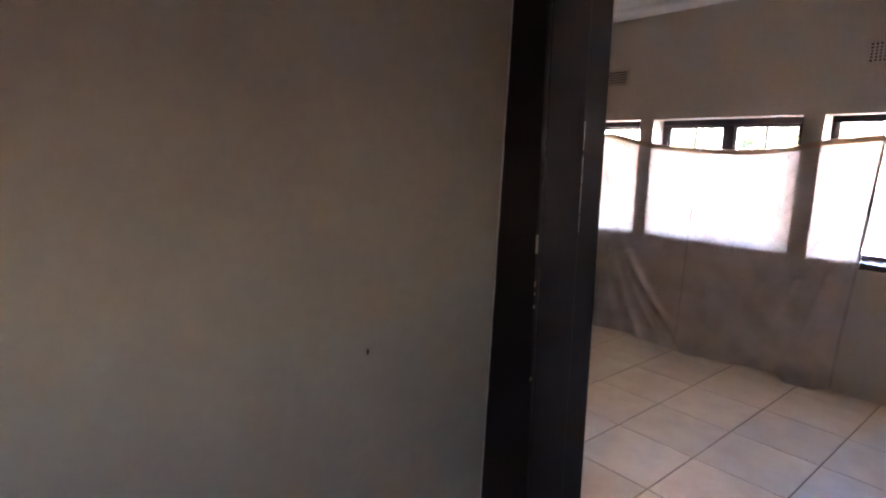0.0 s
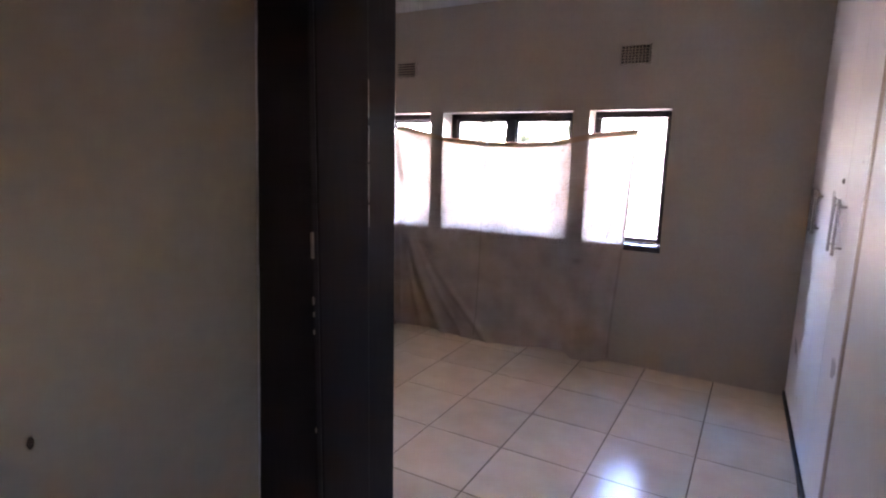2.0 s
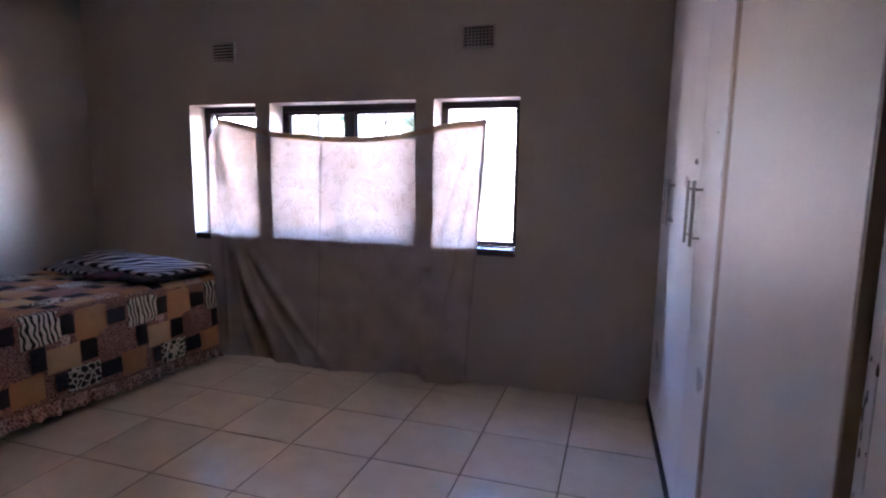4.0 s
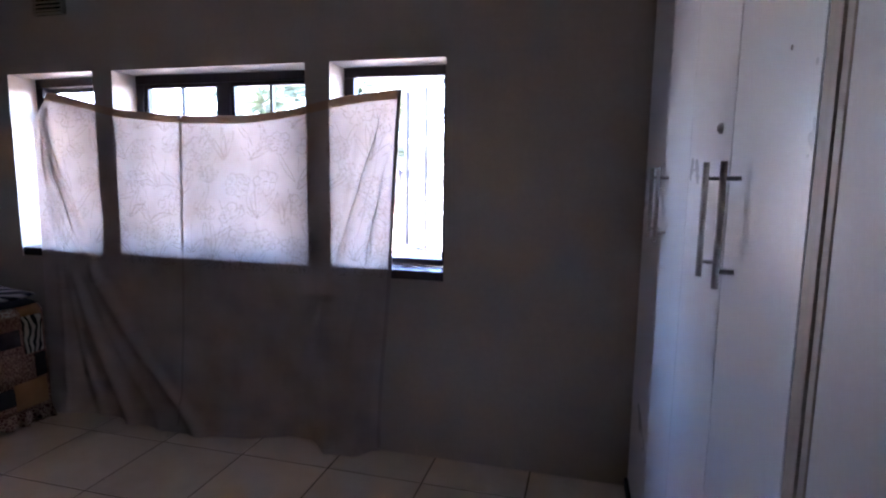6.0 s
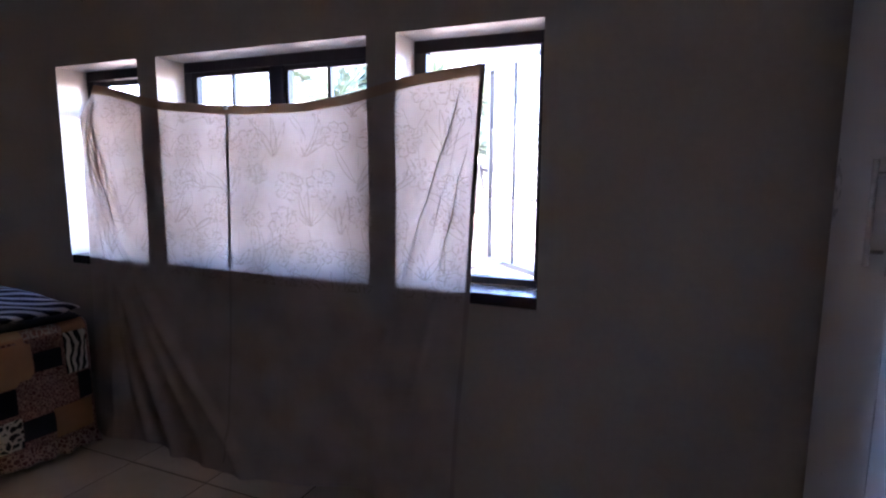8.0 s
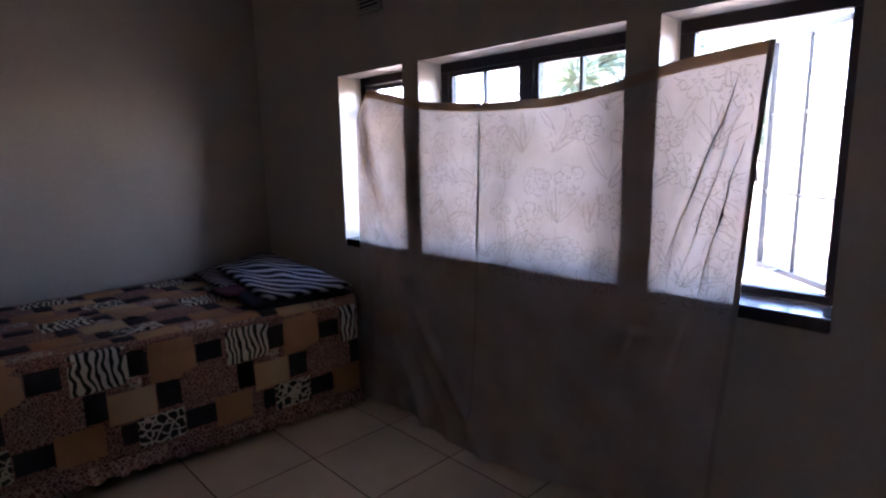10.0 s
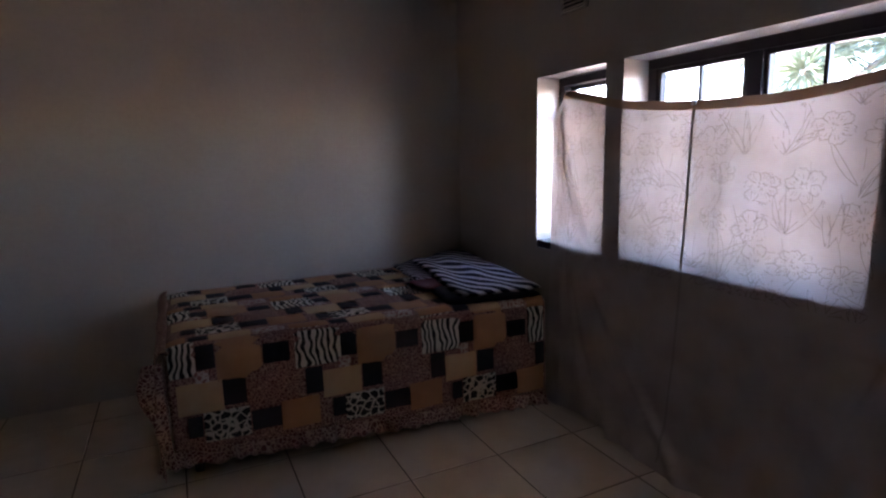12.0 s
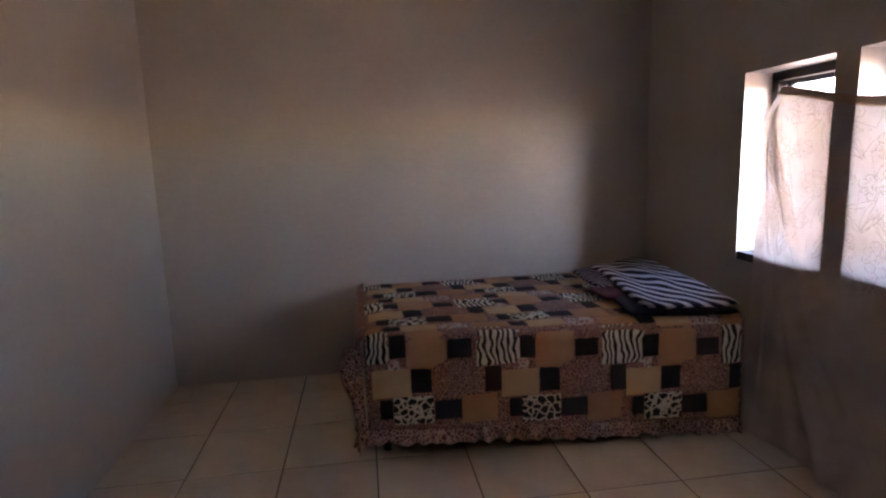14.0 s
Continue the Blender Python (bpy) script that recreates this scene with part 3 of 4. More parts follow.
def print_lines(seed):
    """The cloth's print: outlines of open flowers, leafy sprays and stalks as fine raised lines of ink."""
    r, vs, fs = random.Random(seed), [], []

    def line(pts, width):
        k = None
        for n, (y, z) in enumerate(pts):
            a, b = pts[max(n - 1, 0)], pts[min(n + 1, len(pts) - 1)]
            ty, tz = b[0] - a[0], b[1] - a[1]
            ln = math.hypot(ty, tz) or 1.0
            ny, nz = -tz / ln * width / 2, ty / ln * width / 2
            inside = lerp(z, RIGHT) + 0.03 < y < lerp(z, LEFT) - 0.02 and 0.90 < z < top_at(y) - 0.05
            if not inside or r.random() < 0.1 or max(min(y - o[0], o[1] - y) for o in OPEN) < -0.02:
                k = None
                continue
            lift = Vector((0.0011, 0, 0))
            vs.append(cloth_at(y + ny, z + nz) - lift)
            vs.append(cloth_at(y - ny, z - nz) - lift)
            if k is not None:
                fs.append((k, k + 1, len(vs) - 1, len(vs) - 2))
            k = len(vs) - 2

    def arc(p, ang, length, bend, n=7):
        out, a = [p], ang
        for _ in range(n):
            a += bend / n
            out.append((out[-1][0] + math.cos(a) * length / n, out[-1][1] + math.sin(a) * length / n))
        return out

    def flower(c, size):
        """Open bloom seen a little from the side: ruffled petal rims, a few veins and a tuft of stamens."""
        turn, petals, squash = r.uniform(0, 6.28), r.randint(6, 8), r.uniform(0.62, 0.9)
        for k in range(petals):
            mid, half, out = turn + 6.28 * k / petals, 3.5 / petals, []
            rr, ph, waves = size * r.uniform(0.82, 1.12), r.uniform(0, 6), r.choice((3, 4, 5))
            for n in range(19):
                q = n / 18 * 2 - 1
                rad = rr * (0.45 + 0.55 * (1 - abs(q) ** 2.6) ** 0.55 + 0.055 * math.sin(q * waves * 3 + ph))
                ang = mid + q * half
                out.append((c[0] + math.cos(ang) * rad, c[1] + math.sin(ang) * rad * squash))
            line(out, 0.0023)
            for d in (-0.25, 0.2):
                a = mid + d * half
                line(arc((c[0] + math.cos(a) * size * 0.45, c[1] + math.sin(a) * size * 0.45 * squash), a, size * r.uniform(0.15, 0.32), r.uniform(-0.3, 0.3), 3), 0.0017)
        for _ in range(9):
            a = r.uniform(0, 6.28)
            line(arc((c[0] + math.cos(a) * size * 0.1, c[1] + math.sin(a) * size * 0.1), a, size * r.uniform(0.1, 0.2), 0.5, 3), 0.0022)

    def blade(c, ang, length, bend, width):
        """Long pointed leaf: two edges that meet at the tip, and a midrib."""
        rib = arc(c, ang, length, bend, 14)
        for side in (-1, 1):
            edge = []
            for n, p in enumerate(rib):
                q = n / 14
                a = ang + bend * q + math.pi / 2
                w = side * width * math.sin(math.pi * min(1.0, 0.08 + 0.92 * q)) ** 0.8
                edge.append((p[0] + math.cos(a) * w, p[1] + math.sin(a) * w))
            line(edge, 0.0021)

    def spray(c, size):
        for k in range(r.randint(3, 5)):
            blade(c, r.uniform(0.5, 2.6), size * r.uniform(1.6, 3.0), r.uniform(-0.9, 0.9), size * r.uniform(0.15, 0.22))

    for i in range(15):
        for j in range(6):
            c = (1.08 + (i + 0.5 * (j % 2) + r.uniform(-0.22, 0.22)) * 0.158, 0.90 + (j + r.uniform(-0.2, 0.2)) * 0.160)
            if (i + 2 * j) % 5 < 3:
                flower(c, r.uniform(0.068, 0.092))
                blade((c[0], c[1] - 0.06), r.uniform(3.6, 5.8), r.uniform(0.10, 0.18), r.uniform(-0.6, 0.6), 0.012)
            else:
                spray((c[0], c[1] - 0.07), r.uniform(0.06, 0.08))
            line(arc((c[0] + r.uniform(-0.05, 0.05), c[1] - 0.05), r.uniform(1.2, 1.95), r.uniform(0.14, 0.24), r.uniform(-0.5, 0.5), 10), 0.0015)
    me = bpy.data.meshes.new("floral_print")
    me.from_pydata([tuple(v) for v in vs], [], fs)
    me.materials.append(INK)
    return under(tagged(new("floral_print", me), "grey-brown printed outlines of flowers and leaves"), curtain)


print_lines(12)
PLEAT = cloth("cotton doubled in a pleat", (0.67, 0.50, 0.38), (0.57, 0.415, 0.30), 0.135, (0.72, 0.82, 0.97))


def pleat(curve, z_top, z_bottom, width):
    """A narrow fold of the cloth lying double, following a curve down from the hem."""
    bm, prev, n = bmesh.new(), None, 34
    for k in range(n + 1):
        z = z_top + (z_bottom - z_top) * k / n
        y, w = curve(z), width * (0.35 + 0.65 * math.sin(math.pi * (0.12 + 0.88 * k / n))) * (1 + 0.5 * noise.noise((z * 9, width * 99, 0.0)))
        if lerp(z, RIGHT) + 0.02 < y - w and y + w < lerp(z, LEFT) - 0.01 and z < top_at(y) - 0.03:
            row = [bm.verts.new(cloth_at(y + d * w, z) - Vector((0.0018 if d else 0.0042, 0, 0))) for d in (-0.5, 0, 0.5)]
            if prev:
                for a in (0, 1):
                    bm.faces.new((prev[a], prev[a + 1], row[a + 1], row[a]))
            prev = row
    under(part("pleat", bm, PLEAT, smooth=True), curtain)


for a, w in ((0.09, 0.011), (0.165, 0.009), (0.055, 0.008), (0.125, 0.006), (0.02, 0.009), (0.20, 0.005)):
    pleat(lambda z, a=a: 3.205 - a * max(0, 1.85 - z) ** 2.6 - a * 0.8 * max(0, 1.85 - z) + 0.004 * math.sin(z * 21 + a * 60), 1.76, 0.95, w)
for y_a, lean, w, top in ((1.19, -0.33, 0.008, 1.72), (1.105, -0.22, 0.007, 1.5), (1.26, -0.16, 0.004, 1.3), (1.15, -0.28, 0.005, 1.62)):
    pleat(lambda z, y_a=y_a, lean=lean: y_a - lean * (1.6 - z) + 0.003 * math.sin(z * 25 + y_a * 50), top, 0.95, w)

bm = bmesh.new()
box(bm, 5.200, 2.262, 1.688, 5.214, 2.282, 1.712, bevel=0.003)
under(part("clip", bm, MATTRESS, label="small white clip at the hem"), curtain)

# ---- wardrobe built in beside the window wall ----
YF = -0.09
wardrobe = thing("wardrobe", "built-in wardrobe with white melamine doors and steel bar handles", "wardrobe", (4.05, YF, 0))
under(part("side_panel", boxes((3.481, -0.70, 0.0, 3.5005, YF - 0.004, H - 0.01), bevel=0.001), FILLER, label="brown board edge beside the doors"), wardrobe)
under(part("filler", boxes((3.5030, YF - 0.018, 0, 3.5435, YF - 0.001, H - 0.01), bevel=0.001), FILLER, label="tan filler strip beside the doors"), wardrobe)
under(part("end_filler", boxes((5.1615, YF - 0.02, 0, 5.229, YF - 0.002, H - 0.01), bevel=0.001), MELAMINE, label="white filler strip at the wall"), wardrobe)
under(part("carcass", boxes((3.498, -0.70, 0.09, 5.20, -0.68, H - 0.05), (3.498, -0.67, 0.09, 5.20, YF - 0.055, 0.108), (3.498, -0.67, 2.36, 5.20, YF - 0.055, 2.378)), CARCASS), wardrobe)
under(part("plinth", boxes((3.545, YF - 0.03, 0.002, 5.229, YF + 0.012, 0.045), bevel=0.004), PLINTH, label="black plinth strip at the floor"), wardrobe)
under(part("top_filler", boxes((3.545, YF - 0.022, 2.382, 5.160, YF - 0.004, H - 0.0025)), MELAMINE), wardrobe)


def handle(parent, x, z0=1.205, z1=1.452):
    bm = bmesh.new()
    rod(bm, (x, YF + 0.032, z0), (x, YF + 0.032, z1), 0.0065, 16)
    for z in (z0 + 0.033, z1 - 0.033):
        rod(bm, (x, YF - 0.004, z), (x, YF + 0.030, z), 0.0045, 12)
    under(part("handle", bm, STEEL, label="brushed steel bar handle", smooth=True), parent)


SEAMS = (3.545, 3.942, 4.342, 4.742, 5.160)
for i in range(4):
    d = under(part("door", boxes((SEAMS[i] + 0.0018, YF - 0.018, 0.05, SEAMS[i + 1] - (0.0035 if i == 0 else 0.0015), YF, 2.378), bevel=0.0012), MELAMINE), wardrobe)
    handle(d, SEAMS[i + 1] - 0.083 if i % 2 == 0 else SEAMS[i] + 0.058)
    if i == 1:
        bm = rod(bmesh.new(), (SEAMS[1] + 0.085, YF - 0.004, 1.526), (SEAMS[1] + 0.085, YF + 0.006, 1.526), 0.012, 20)
        rod(bm, (SEAMS[1] + 0.085, YF - 0.004, 1.526), (SEAMS[1] + 0.085, YF + 0.009, 1.526), 0.007, 16)
        under(part("lock", bm, STEEL, label="round metal cam lock", smooth=True), d)
        # keyhole is a near-black slip on the lock's face, its shade in the colour
        bm = boxes((SEAMS[1] + 0.0838, YF + 0.0091, 1.520, SEAMS[1] + 0.0862, YF + 0.0096, 1.532))
        under(part("keyhole", bm, HOLE), d)
bm = rod(bmesh.new(), (3.66, YF - 0.002, 1.615), (3.66, YF + 0.001, 1.615), 0.004, 12)
under(part("screw_cap", bm, BRASS, label="small grey screw cap"), wardrobe)

wardrobe.rotation_euler = (0, 0, radians(2.0))   # the fitting stands slightly askew

# ---- bed ----
BX0, BX1, BY0, BY1, BZ = 3.04, 5.08, 3.22, 4.47, 0.665
bed = thing("bed", "single bed base and mattress under a bedspread", "bed", (4.1, 3.8, 0))
under(part("base", boxes((BX0 + 0.04, BY0 + 0.05, 0.12, BX1 - 0.02, BY1, 0.32), bevel=0.01), BEDWOOD), bed)
under(part("mattress", boxes((BX0 + 0.03, BY0 + 0.04, 0.325, BX1 - 0.01, BY1, BZ - 0.02), bevel=0.04), MATTRESS), bed)
for x in (BX0 + 0.12, BX1 - 0.12):
    for y in (BY0 + 0.12, BY1 - 0.1):
        bm = bmesh.new()
        bmesh.ops.create_cone(bm, cap_ends=True, segments=16, radius1=0.022, radius2=0.03, depth=0.12, matrix=Matrix.Translation((x, y, 0.06)))
        under(part("leg", bm, BEDWOOD), bed)

VT = BY1 - BY0               # across the top
R = 0.05
VS = 0.47                    # down the end, to the frill
SKEW = 0.06                  # the front lies slightly askew


def drop(u):
    """How far the front hangs down, more towards the head."""
    return 0.43 + 0.05 * u


def spread(u, v):
    """u metres along from the foot end; v metres from the wall edge, across the top and down the front."""
    x = BX0 + u
    wr = 0.006 * noise.noise((u * 3, v * 4, 1.0)) + 0.004 * noise.noise((u * 9, v * 8, 4.0))
    foot = 0.03 * max(0, 1 - u / 0.12) ** 2
    arc = R * math.pi / 2
    if v < VT - R:
        return Vector((x, BY1 - v - 0.035 * u * max(0.0, v - 0.6) / 0.65, BZ + wr - foot - 0.012 * (1 - v / VT)))
    if v < VT - R + arc:
        a = (v - VT + R) / R
        return Vector((x, BY0 + R - 0.035 * u * (v - 0.6) / 0.65 - (R + wr) * math.sin(a), BZ - R + (R + wr) * math.cos(a) - foot))
    d = v - VT + R - arc
    return Vector((x, BY0 - 0.035 * u - wr - 0.03 * d + 0.012 * d * math.sin(u * 9), BZ - R - d))


def end_drape(s, v):
    """Over the foot end: s across from the wall, v down from the top edge."""
    y = BY1 - s * (BY1 - BY0 + 0.02)
    wr = 0.008 * noise.noise((s * 5, v * 5, 9.0))
    a = min(v / 0.05, math.pi / 2)
    d = max(0, v - 0.05 * math.pi / 2)
    flare = 0.015 * min(1.0, d / 0.22) ** 1.4 * s ** 3 * (1 - 0.45 * max(0.0, d - 0.22) / 0.3)
    return Vector((BX0 + 0.03 - 0.05 * math.sin(a) - flare + wr, y, BZ - 0.045 + 0.05 * math.cos(a) - d))


def grid_mesh(fn, nu, nv, u0, u1, v0, v1):
    bm = bmesh.new()
    g = [[bm.verts.new(fn(u0 + (u1 - u0) * i / nu, v0 + (v1 - v0) * j / nv)) for j in range(nv + 1)] for i in range(nu + 1)]
    for i in range(nu):
        for j in range(nv):
            bm.faces.new((g[i][j], g[i + 1][j], g[i + 1][j + 1], g[i][j + 1]))
    return bm


LEN = BX1 - BX0
VARC = VT - R + R * math.pi / 2
bedspread = thing("bedspread", "patchwork bedspread of animal prints and tan squares with frilled edge", "bedspread", (4.1, 3.8, 0.3))
solid(under(part("spread", grid_mesh(lambda u, s: spread(u, s * (VARC + drop(u))), 90, 80, 0.02, LEN, 0, 1), PRINTS["spotted"], smooth=True), bedspread), 0.006)
solid(under(part("end_drape", grid_mesh(end_drape, 40, 24, 0, 1, 0, VS + 0.08), PRINTS["spotted"], smooth=True), bedspread), 0.006)


def frill_front(s, w):
    u = s * (LEN + 0.02) - 0.02
    p = spread(max(u, 0), VARC + drop(u))
    z = p.z - w * 0.078
    amp = 0.004 + 0.016 * w
    return Vector((BX0 + u, p.y + 0.006 - 0.016 * w - amp * 1.3 * (noise.noise((u * 17, 0.0, 3.0)) + 0.5 * math.sin(u * 71 + 5 * noise.noise((u * 6, 1.0, 0.0)))), z + 0.014 * w * noise.noise((u * 13, 2.0, 0.0))))


def frill_end(s, w):
    p = end_drape(s, VS + 0.08)
    amp = 0.004 + 0.018 * w
    return Vector((p.x + 0.006 - 0.015 * w + amp * 1.3 * (noise.noise((s * 19, 5.0, 0.0)) + 0.5 * math.sin(s * 83 + 5 * noise.noise((s * 7, 4.0, 0.0)))), p.y, p.z - w * 0.10 + 0.014 * w * noise.noise((s * 15, 8.0, 0.0))))


solid(under(part("frill", grid_mesh(frill_front, 260, 6, 0, 1, 0, 1), PRINTS["ruffle"], smooth=True), bedspread), 0.004)
solid(under(part("frill", grid_mesh(frill_end, 160, 6, 0, 1, 0, 1), PRINTS["ruffle"], smooth=True), bedspread), 0.004)

def frill_side(s, w):
    """Ruffled edge of the front drape at the foot end, standing out from the bed."""
    v = VT - R + 0.06 + s * (VARC + drop(0) - VT + R - 0.06)
    p = spread(0.0, v)
    ruff = noise.noise((s * 9, 3.0, 1.0)) + 0.5 * math.sin(s * 34 + 4 * noise.noise((s * 4, 0.0, 6.0)))
    out = (0.02 + 0.095 * w) * (0.75 + 0.35 * math.sin(3.1 * min(1.0, s * 1.6))) * (1 - 0.55 * s ** 4)
    return Vector((BX0 + 0.025 - out, p.y - 0.004 - 0.02 * w * ruff - 0.012 * w, p.z + 0.012 * w * ruff))


solid(under(part("frill", grid_mesh(frill_side, 90, 6, 0, 1, 0, 1), PRINTS["ruffle"], smooth=True), bedspread), 0.004)

# patches, one repeat of the pattern: along, down, width, height, print
PERIOD, DROP = 0.667, 0.62
PATTERN = (("zebra", 0.0, 0.0, 0.23, 0.21), ("black", 0.232, 0.05, 0.085, 0.12), ("tan", 0.32, 0.0, 0.21, 0.225), ("black", 0.533, 0.07, 0.125, 0.095),
           ("pink", 0.215, 0.175, 0.065, 0.06), ("black", 0.045, 0.217, 0.087, 0.135), ("straw", 0.135, 0.237, 0.20, 0.145), ("black", 0.338, 0.228, 0.108, 0.127),
           ("spotted", 0.448, 0.17, 0.205, 0.2), ("giraffe", 0.245, 0.384, 0.21, 0.143), ("black", 0.455, 0.395, 0.143, 0.10), ("rust", 0.600, 0.372, 0.19, 0.15), ("black", 0.175, 0.395, 0.067, 0.10),
           ("pink", 0.500, -0.088, 0.158, 0.086), ("straw", 0.300, -0.088, 0.198, 0.086), ("black", 0.205, -0.075, 0.092, 0.065), ("rust", 0.0, -0.088, 0.20, 0.086))


def patch(kind, u0, v0, w, h):
    bm, k = bmesh.new(), 5
    g = []
    for i in range(k + 1):
        row = []
        for j in range(k + 1):
            u, v = u0 + w * i / k, v0 + h * j / k
            p = spread(u, v)
            n = (spread(u + 0.004, v) - p).cross(spread(u, v + 0.004) - p).normalized()
            if n.z < -0.2 or (abs(n.z) <= 0.2 and n.y > 0):
                n = -n
            rim = i in (0, k) or j in (0, k)
            row.append(bm.verts.new(p + n * (0.0036 if rim else 0.0095)))
        g.append(row)
    for i in range(k):
        for j in range(k):
            bm.faces.new((g[i][j], g[i + 1][j], g[i + 1][j + 1], g[i][j + 1]))
    under(part("patch", bm, PRINTS[kind], smooth=True), bedspread)


rng = random.Random(3)
base_v = VT - R
for row in (-3, -2, -1, 0):
    for col in range(-1, 4):
        for kind, du, dv, w, h in PATTERN:
            u0 = -0.082 + col * PERIOD + du * 0.98
            v0 = base_v + row * DROP + dv * 0.98 + SKEW * (u0 - 0.575)
            u1, v1 = min(u0 + w * 0.98, LEN - 0.01), min(v0 + h, VARC + drop(u0) - 0.005)
            u0, v0 = max(u0, 0.03), max(v0, 0.02)
            if u1 - u0 > 0.03 and v1 - v0 > 0.03:
                j = lambda: rng.uniform(-0.003, 0.003)
                patch(kind, u0 + j(), v0 + j(), u1 - u0 + j(), v1 - v0 + j())


def end_patch(kind, s0, v0, w, h):
    bm = grid_mesh(lambda s, v: end_drape(s, v) + Vector((-0.0045, 0, 0.001)), 4, 4, s0, s0 + w, v0, v0 + h)
    under(part("patch", bm, PRINTS[kind], smooth=True), bedspread)


for kind, s0, v0, w, h in (("zebra", 0.80, 0.08, 0.17, 0.19), ("black", 0.72, 0.12, 0.07, 0.11), ("tan", 0.5, 0.08, 0.2, 0.2), ("black", 0.86, 0.29, 0.08, 0.13), ("giraffe", 0.6, 0.36, 0.2, 0.14),
                           ("black", 0.4, 0.12, 0.09, 0.11), ("zebra", 0.2, 0.08, 0.17, 0.19), ("tan", 0.3, 0.3, 0.18, 0.14), ("black", 0.5, 0.3, 0.08, 0.12)):
    end_patch(kind, s0, v0, w, h)

# ---- pillow and folded blanket at the head ----
BX, BY, BH = 4.8, 3.75, 0.66
blanket = thing("blanket", "folded black and white striped fleece blanket on the bed", "blanket", (BX, BY, BH))


def fold(name, corners, heights, thick, seed, material, label="", uneven=0.02):
    """A soft folded layer over four corners (front left, front right, back right, back left) with a rounded rim."""
    bm = bmesh.new()
    uv = bm.loops.layers.uv.new("weave")
    nu, nv = 36, 44
    where, tops, bots = {}, [], []
    for i in range(nu + 1):
        tr, br = [], []
        for j in range(nv + 1):
            p, q = i / nu, j / nv
            a, b = 2 * p - 1, 2 * q - 1
            f = ((1 - p) * (1 - q), p * (1 - q), p * q, (1 - p) * q)
            x = sum(w * c[0] for w, c in zip(f, corners)) + 0.03 * noise.noise((p * 2.2, q * 3.1, seed))
            y = sum(w * c[1] for w, c in zip(f, corners)) + 0.03 * noise.noise((p * 2.4, q * 2.2, seed + 7))
            z = sum(w * h for w, h in zip(f, heights))
            rim = max(0.0, 1 - abs(a) ** 9) ** 0.5 * max(0.0, 1 - abs(b) ** 11) ** 0.5
            up = uneven * (noise.noise((p * 2.1, q * 2.6, seed + 3)) + 0.4 * noise.noise((p * 5, q * 5, seed)))
            tr.append(bm.verts.new((x - BX, y - BY, z - BH + thick * (0.5 + 0.5 * rim) + up)))
            br.append(bm.verts.new((x - BX, y - BY, z - BH + thick * (0.5 - 0.5 * rim) + up * (1 - rim) - 0.0005)))
            where[tr[-1]] = where[br[-1]] = (p, q)
        tops.append(tr), bots.append(br)
    for g in (tops, bots):
        for i in range(nu):
            for j in range(nv):
                fc = bm.faces.new((g[i][j], g[i + 1][j], g[i + 1][j + 1], g[i][j + 1]))
                for lp in fc.loops:
                    lp[uv].uv = where[lp.vert]
    bmesh.ops.remove_doubles(bm, verts=bm.verts, dist=0.0008)
    return part(name, bm, material, blanket, label, True)


fold("lower_fold", ((4.46, 3.20), (5.06, 3.13), (5.07, 4.28), (4.62, 4.25)), (0.668, 0.655, 0.68, 0.67), 0.055, 1.0, NAVY, "dark navy underside fold", 0.010)
fold("side_fold", ((4.50, 3.70), (4.74, 3.62), (4.82, 4.32), (4.56, 4.30)), (0.70, 0.705, 0.71, 0.69), 0.032, 4.0, STRIPES, "", 0.008)
fold("maroon_fold", ((4.455, 3.50), (4.66, 3.44), (4.66, 3.72), (4.45, 3.74)), (0.695, 0.70, 0.70, 0.69), 0.030, 8.0, MAROON, "dark maroon folded edge", 0.006)
fold("upper_fold", ((4.53, 3.19), (5.07, 3.14), (5.08, 4.26), (4.68, 4.24)), (0.712, 0.700, 0.775, 0.735), 0.042, 5.0, STRIPES, "", 0.028)

# ---- outside ----
bm = bmesh.new()
bmesh.ops.create_grid(bm, x_segments=40, y_segments=40, size=600)
ground = structure("ground", bm, GROUND, "pale dry bare ground of the yard", "ground")
ground.location = (0, 0, -0.06)
yard = structure("yard_wall", boxes((14.0, -30, -0.06, 14.25, 40, 1.5), (13.97, -30, 1.5, 14.28, 40, 1.58)), YARDWALL, "pale plastered garden wall with a coping", "wall")


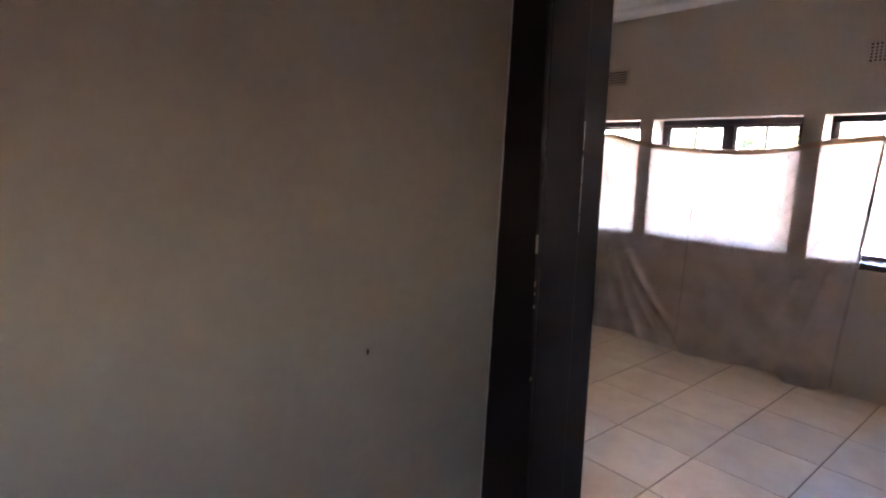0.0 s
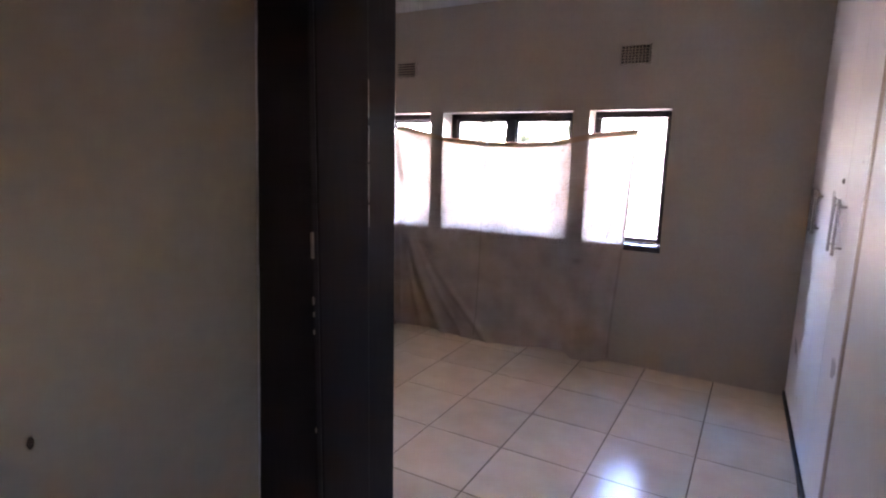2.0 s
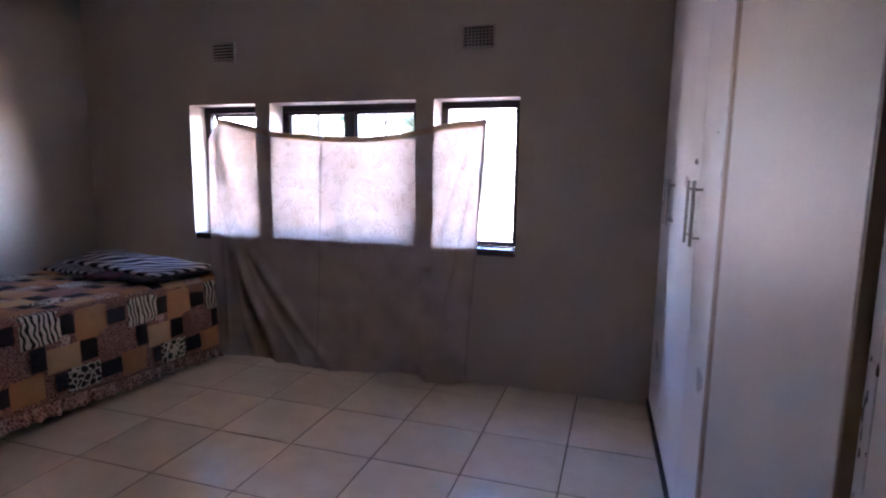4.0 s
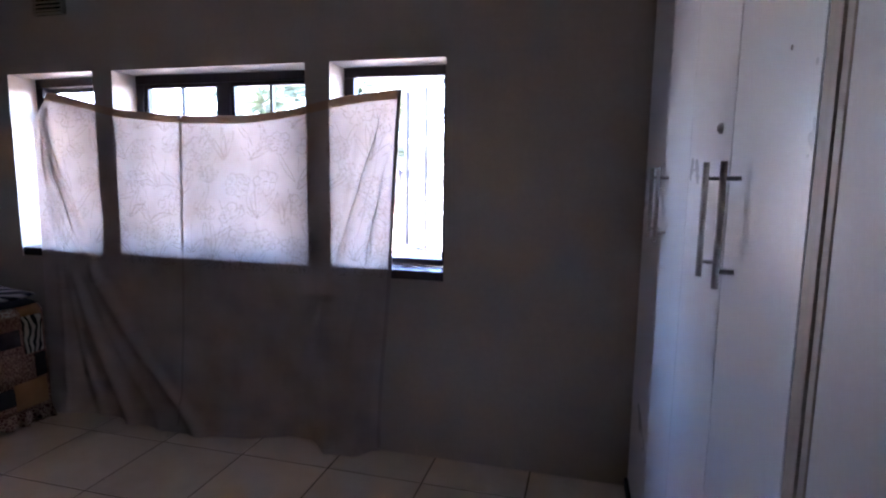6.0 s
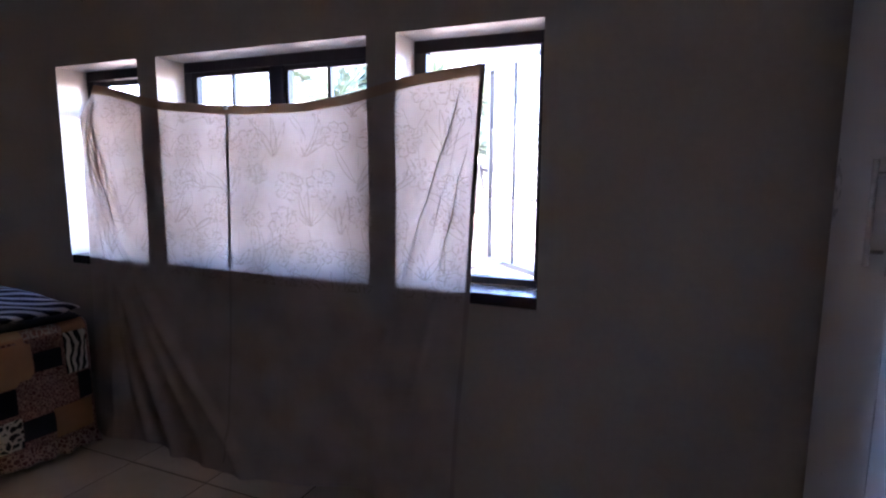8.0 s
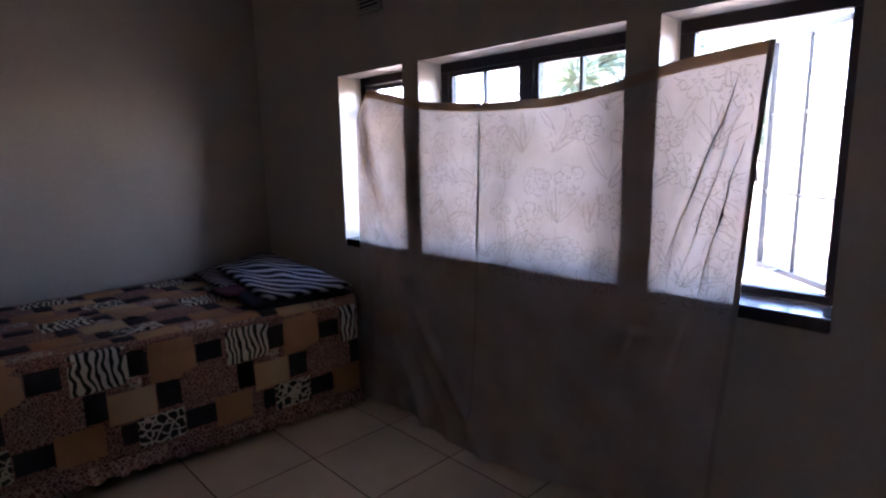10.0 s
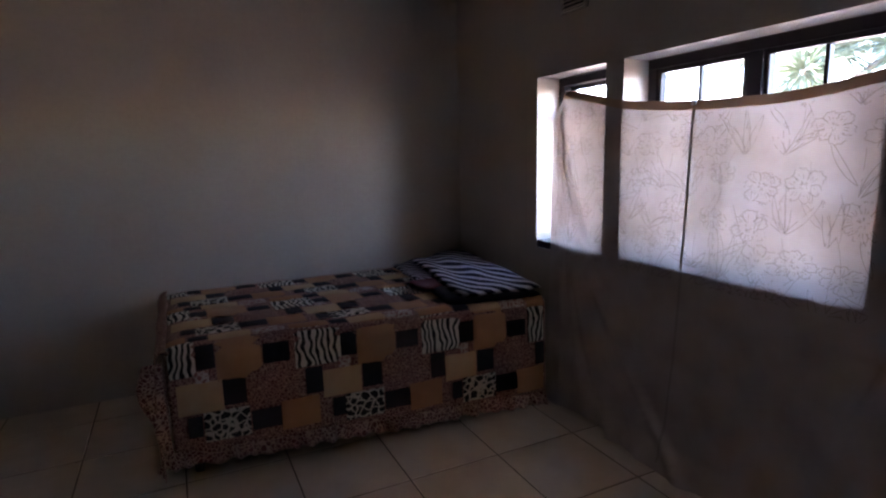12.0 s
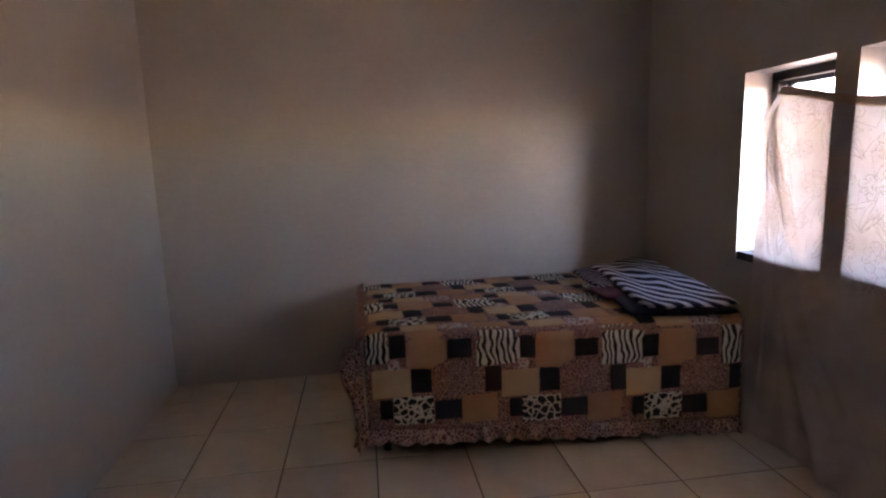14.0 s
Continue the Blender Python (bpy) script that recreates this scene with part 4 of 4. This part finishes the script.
def tree(x, y, height, seed):
    r = random.Random(seed)
    tr = thing("tree", "spiky-leaved garden tree with grey trunk", "tree", (x, y, -0.06))
    bm = bmesh.new()
    tips, z = [], 0.0
    cur = Vector((0, 0, 0))
    for k in range(5):
        nxt = cur + Vector((r.uniform(-0.08, 0.08), r.uniform(-0.08, 0.08), height / 5))
        m = Matrix.Translation((cur + nxt) / 2) @ (nxt - cur).to_track_quat("Z", "Y").to_matrix().to_4x4()
        bmesh.ops.create_cone(bm, cap_ends=True, segments=10, radius1=0.13 - k * 0.016, radius2=0.114 - k * 0.016, depth=(nxt - cur).length * 1.03, matrix=m)
        if k >= 2:
            for _ in range(3):
                ang = r.uniform(0, 6.28)
                tip = nxt + Vector((math.cos(ang) * r.uniform(0.4, 0.9), math.sin(ang) * r.uniform(0.4, 0.9), r.uniform(0.2, 0.6)))
                rod(bm, nxt, tip, 0.03, 8)
                tips.append(tip)
        cur = nxt
    tips.append(cur)
    part("trunk", bm, BARK, tr, smooth=True)
    vs, fs = [], []
    for tip in tips:
        for _ in range(320):
            d = Vector((r.gauss(0, 1), r.gauss(0, 1), r.gauss(0.25, 0.8))).normalized()
            side = d.cross(Vector((r.gauss(0, 1), r.gauss(0, 1), r.gauss(0, 1)))).normalized() * 0.010
            ln = r.uniform(0.3, 0.75)
            p0 = tip + d * 0.05
            p1, p2 = tip + d * ln * 0.5, tip + d * ln + Vector((0, 0, -0.12 * ln))
            i = len(vs)
            vs += [p0 - side * 0.4, p0 + side * 0.4, p1 + side, p1 - side, p2]
            fs += [(i, i + 1, i + 2, i + 3), (i + 3, i + 2, i + 4)]
    me = bpy.data.meshes.new("crown")
    me.from_pydata([tuple(v) for v in vs], [], fs)
    me.materials.append(LEAF)
    ob = new("crown", me)
    ob.parent = tr
    return tr


tree(9.6, 4.4, 2.6, 4)
tree(10.6, 2.9, 2.3, 9)

# ---- floor ----
TP, TX, TY, GAP = 0.475, 4.045, 1.345, 0.0065
AREAS = ((XD, -0.72, XE, YN), (XH, YH0, XD, YP + 0.05))
floor = thing("floor", "cream glazed ceramic floor tiles with brown grout", "floor", (3.3, 2.0, 0), kind="structure")
under(part("grout", boxes(*[(a, b, -0.05, c, d, -0.0025) for a, b, c, d in AREAS]), GROUT), floor)
cache = {}
for x0, y0, x1, y1 in AREAS:
    for i in range(-14, 4):
        for j in range(-8, 9):
            a, b = max(TX + i * TP + GAP / 2, x0), min(TX + (i + 1) * TP - GAP / 2, x1)
            c, d = max(TY + j * TP + GAP / 2, y0), min(TY + (j + 1) * TP - GAP / 2, y1)
            if b - a < 0.01 or d - c < 0.01:
                continue
            key = (round(b - a, 3), round(d - c, 3))
            if key not in cache:
                w, h = key[0] / 2, key[1] / 2
                bm, e = bmesh.new(), 0.0018
                lo = [bm.verts.new((sx * w, sy_ * h, -0.004)) for sx, sy_ in ((-1, -1), (1, -1), (1, 1), (-1, 1))]
                md = [bm.verts.new((sx * w, sy_ * h, -0.0014)) for sx, sy_ in ((-1, -1), (1, -1), (1, 1), (-1, 1))]
                hi = [bm.verts.new((sx * (w - e), sy_ * (h - e), 0.0)) for sx, sy_ in ((-1, -1), (1, -1), (1, 1), (-1, 1))]
                bm.faces.new(hi)
                for p, q in ((lo, md), (md, hi)):
                    for k in range(4):
                        bm.faces.new((p[k], p[(k + 1) % 4], q[(k + 1) % 4], q[k]))
                me = bpy.data.meshes.new("tile")
                bmesh.ops.recalc_face_normals(bm, faces=bm.faces)
                bm.to_mesh(me)
                bm.free()
                me.materials.append(TILE)
                cache[key] = me
            ob = new("tile", cache[key])
            ob.location = ((a + b) / 2, (c + d) / 2, 0)
            under(ob, floor)
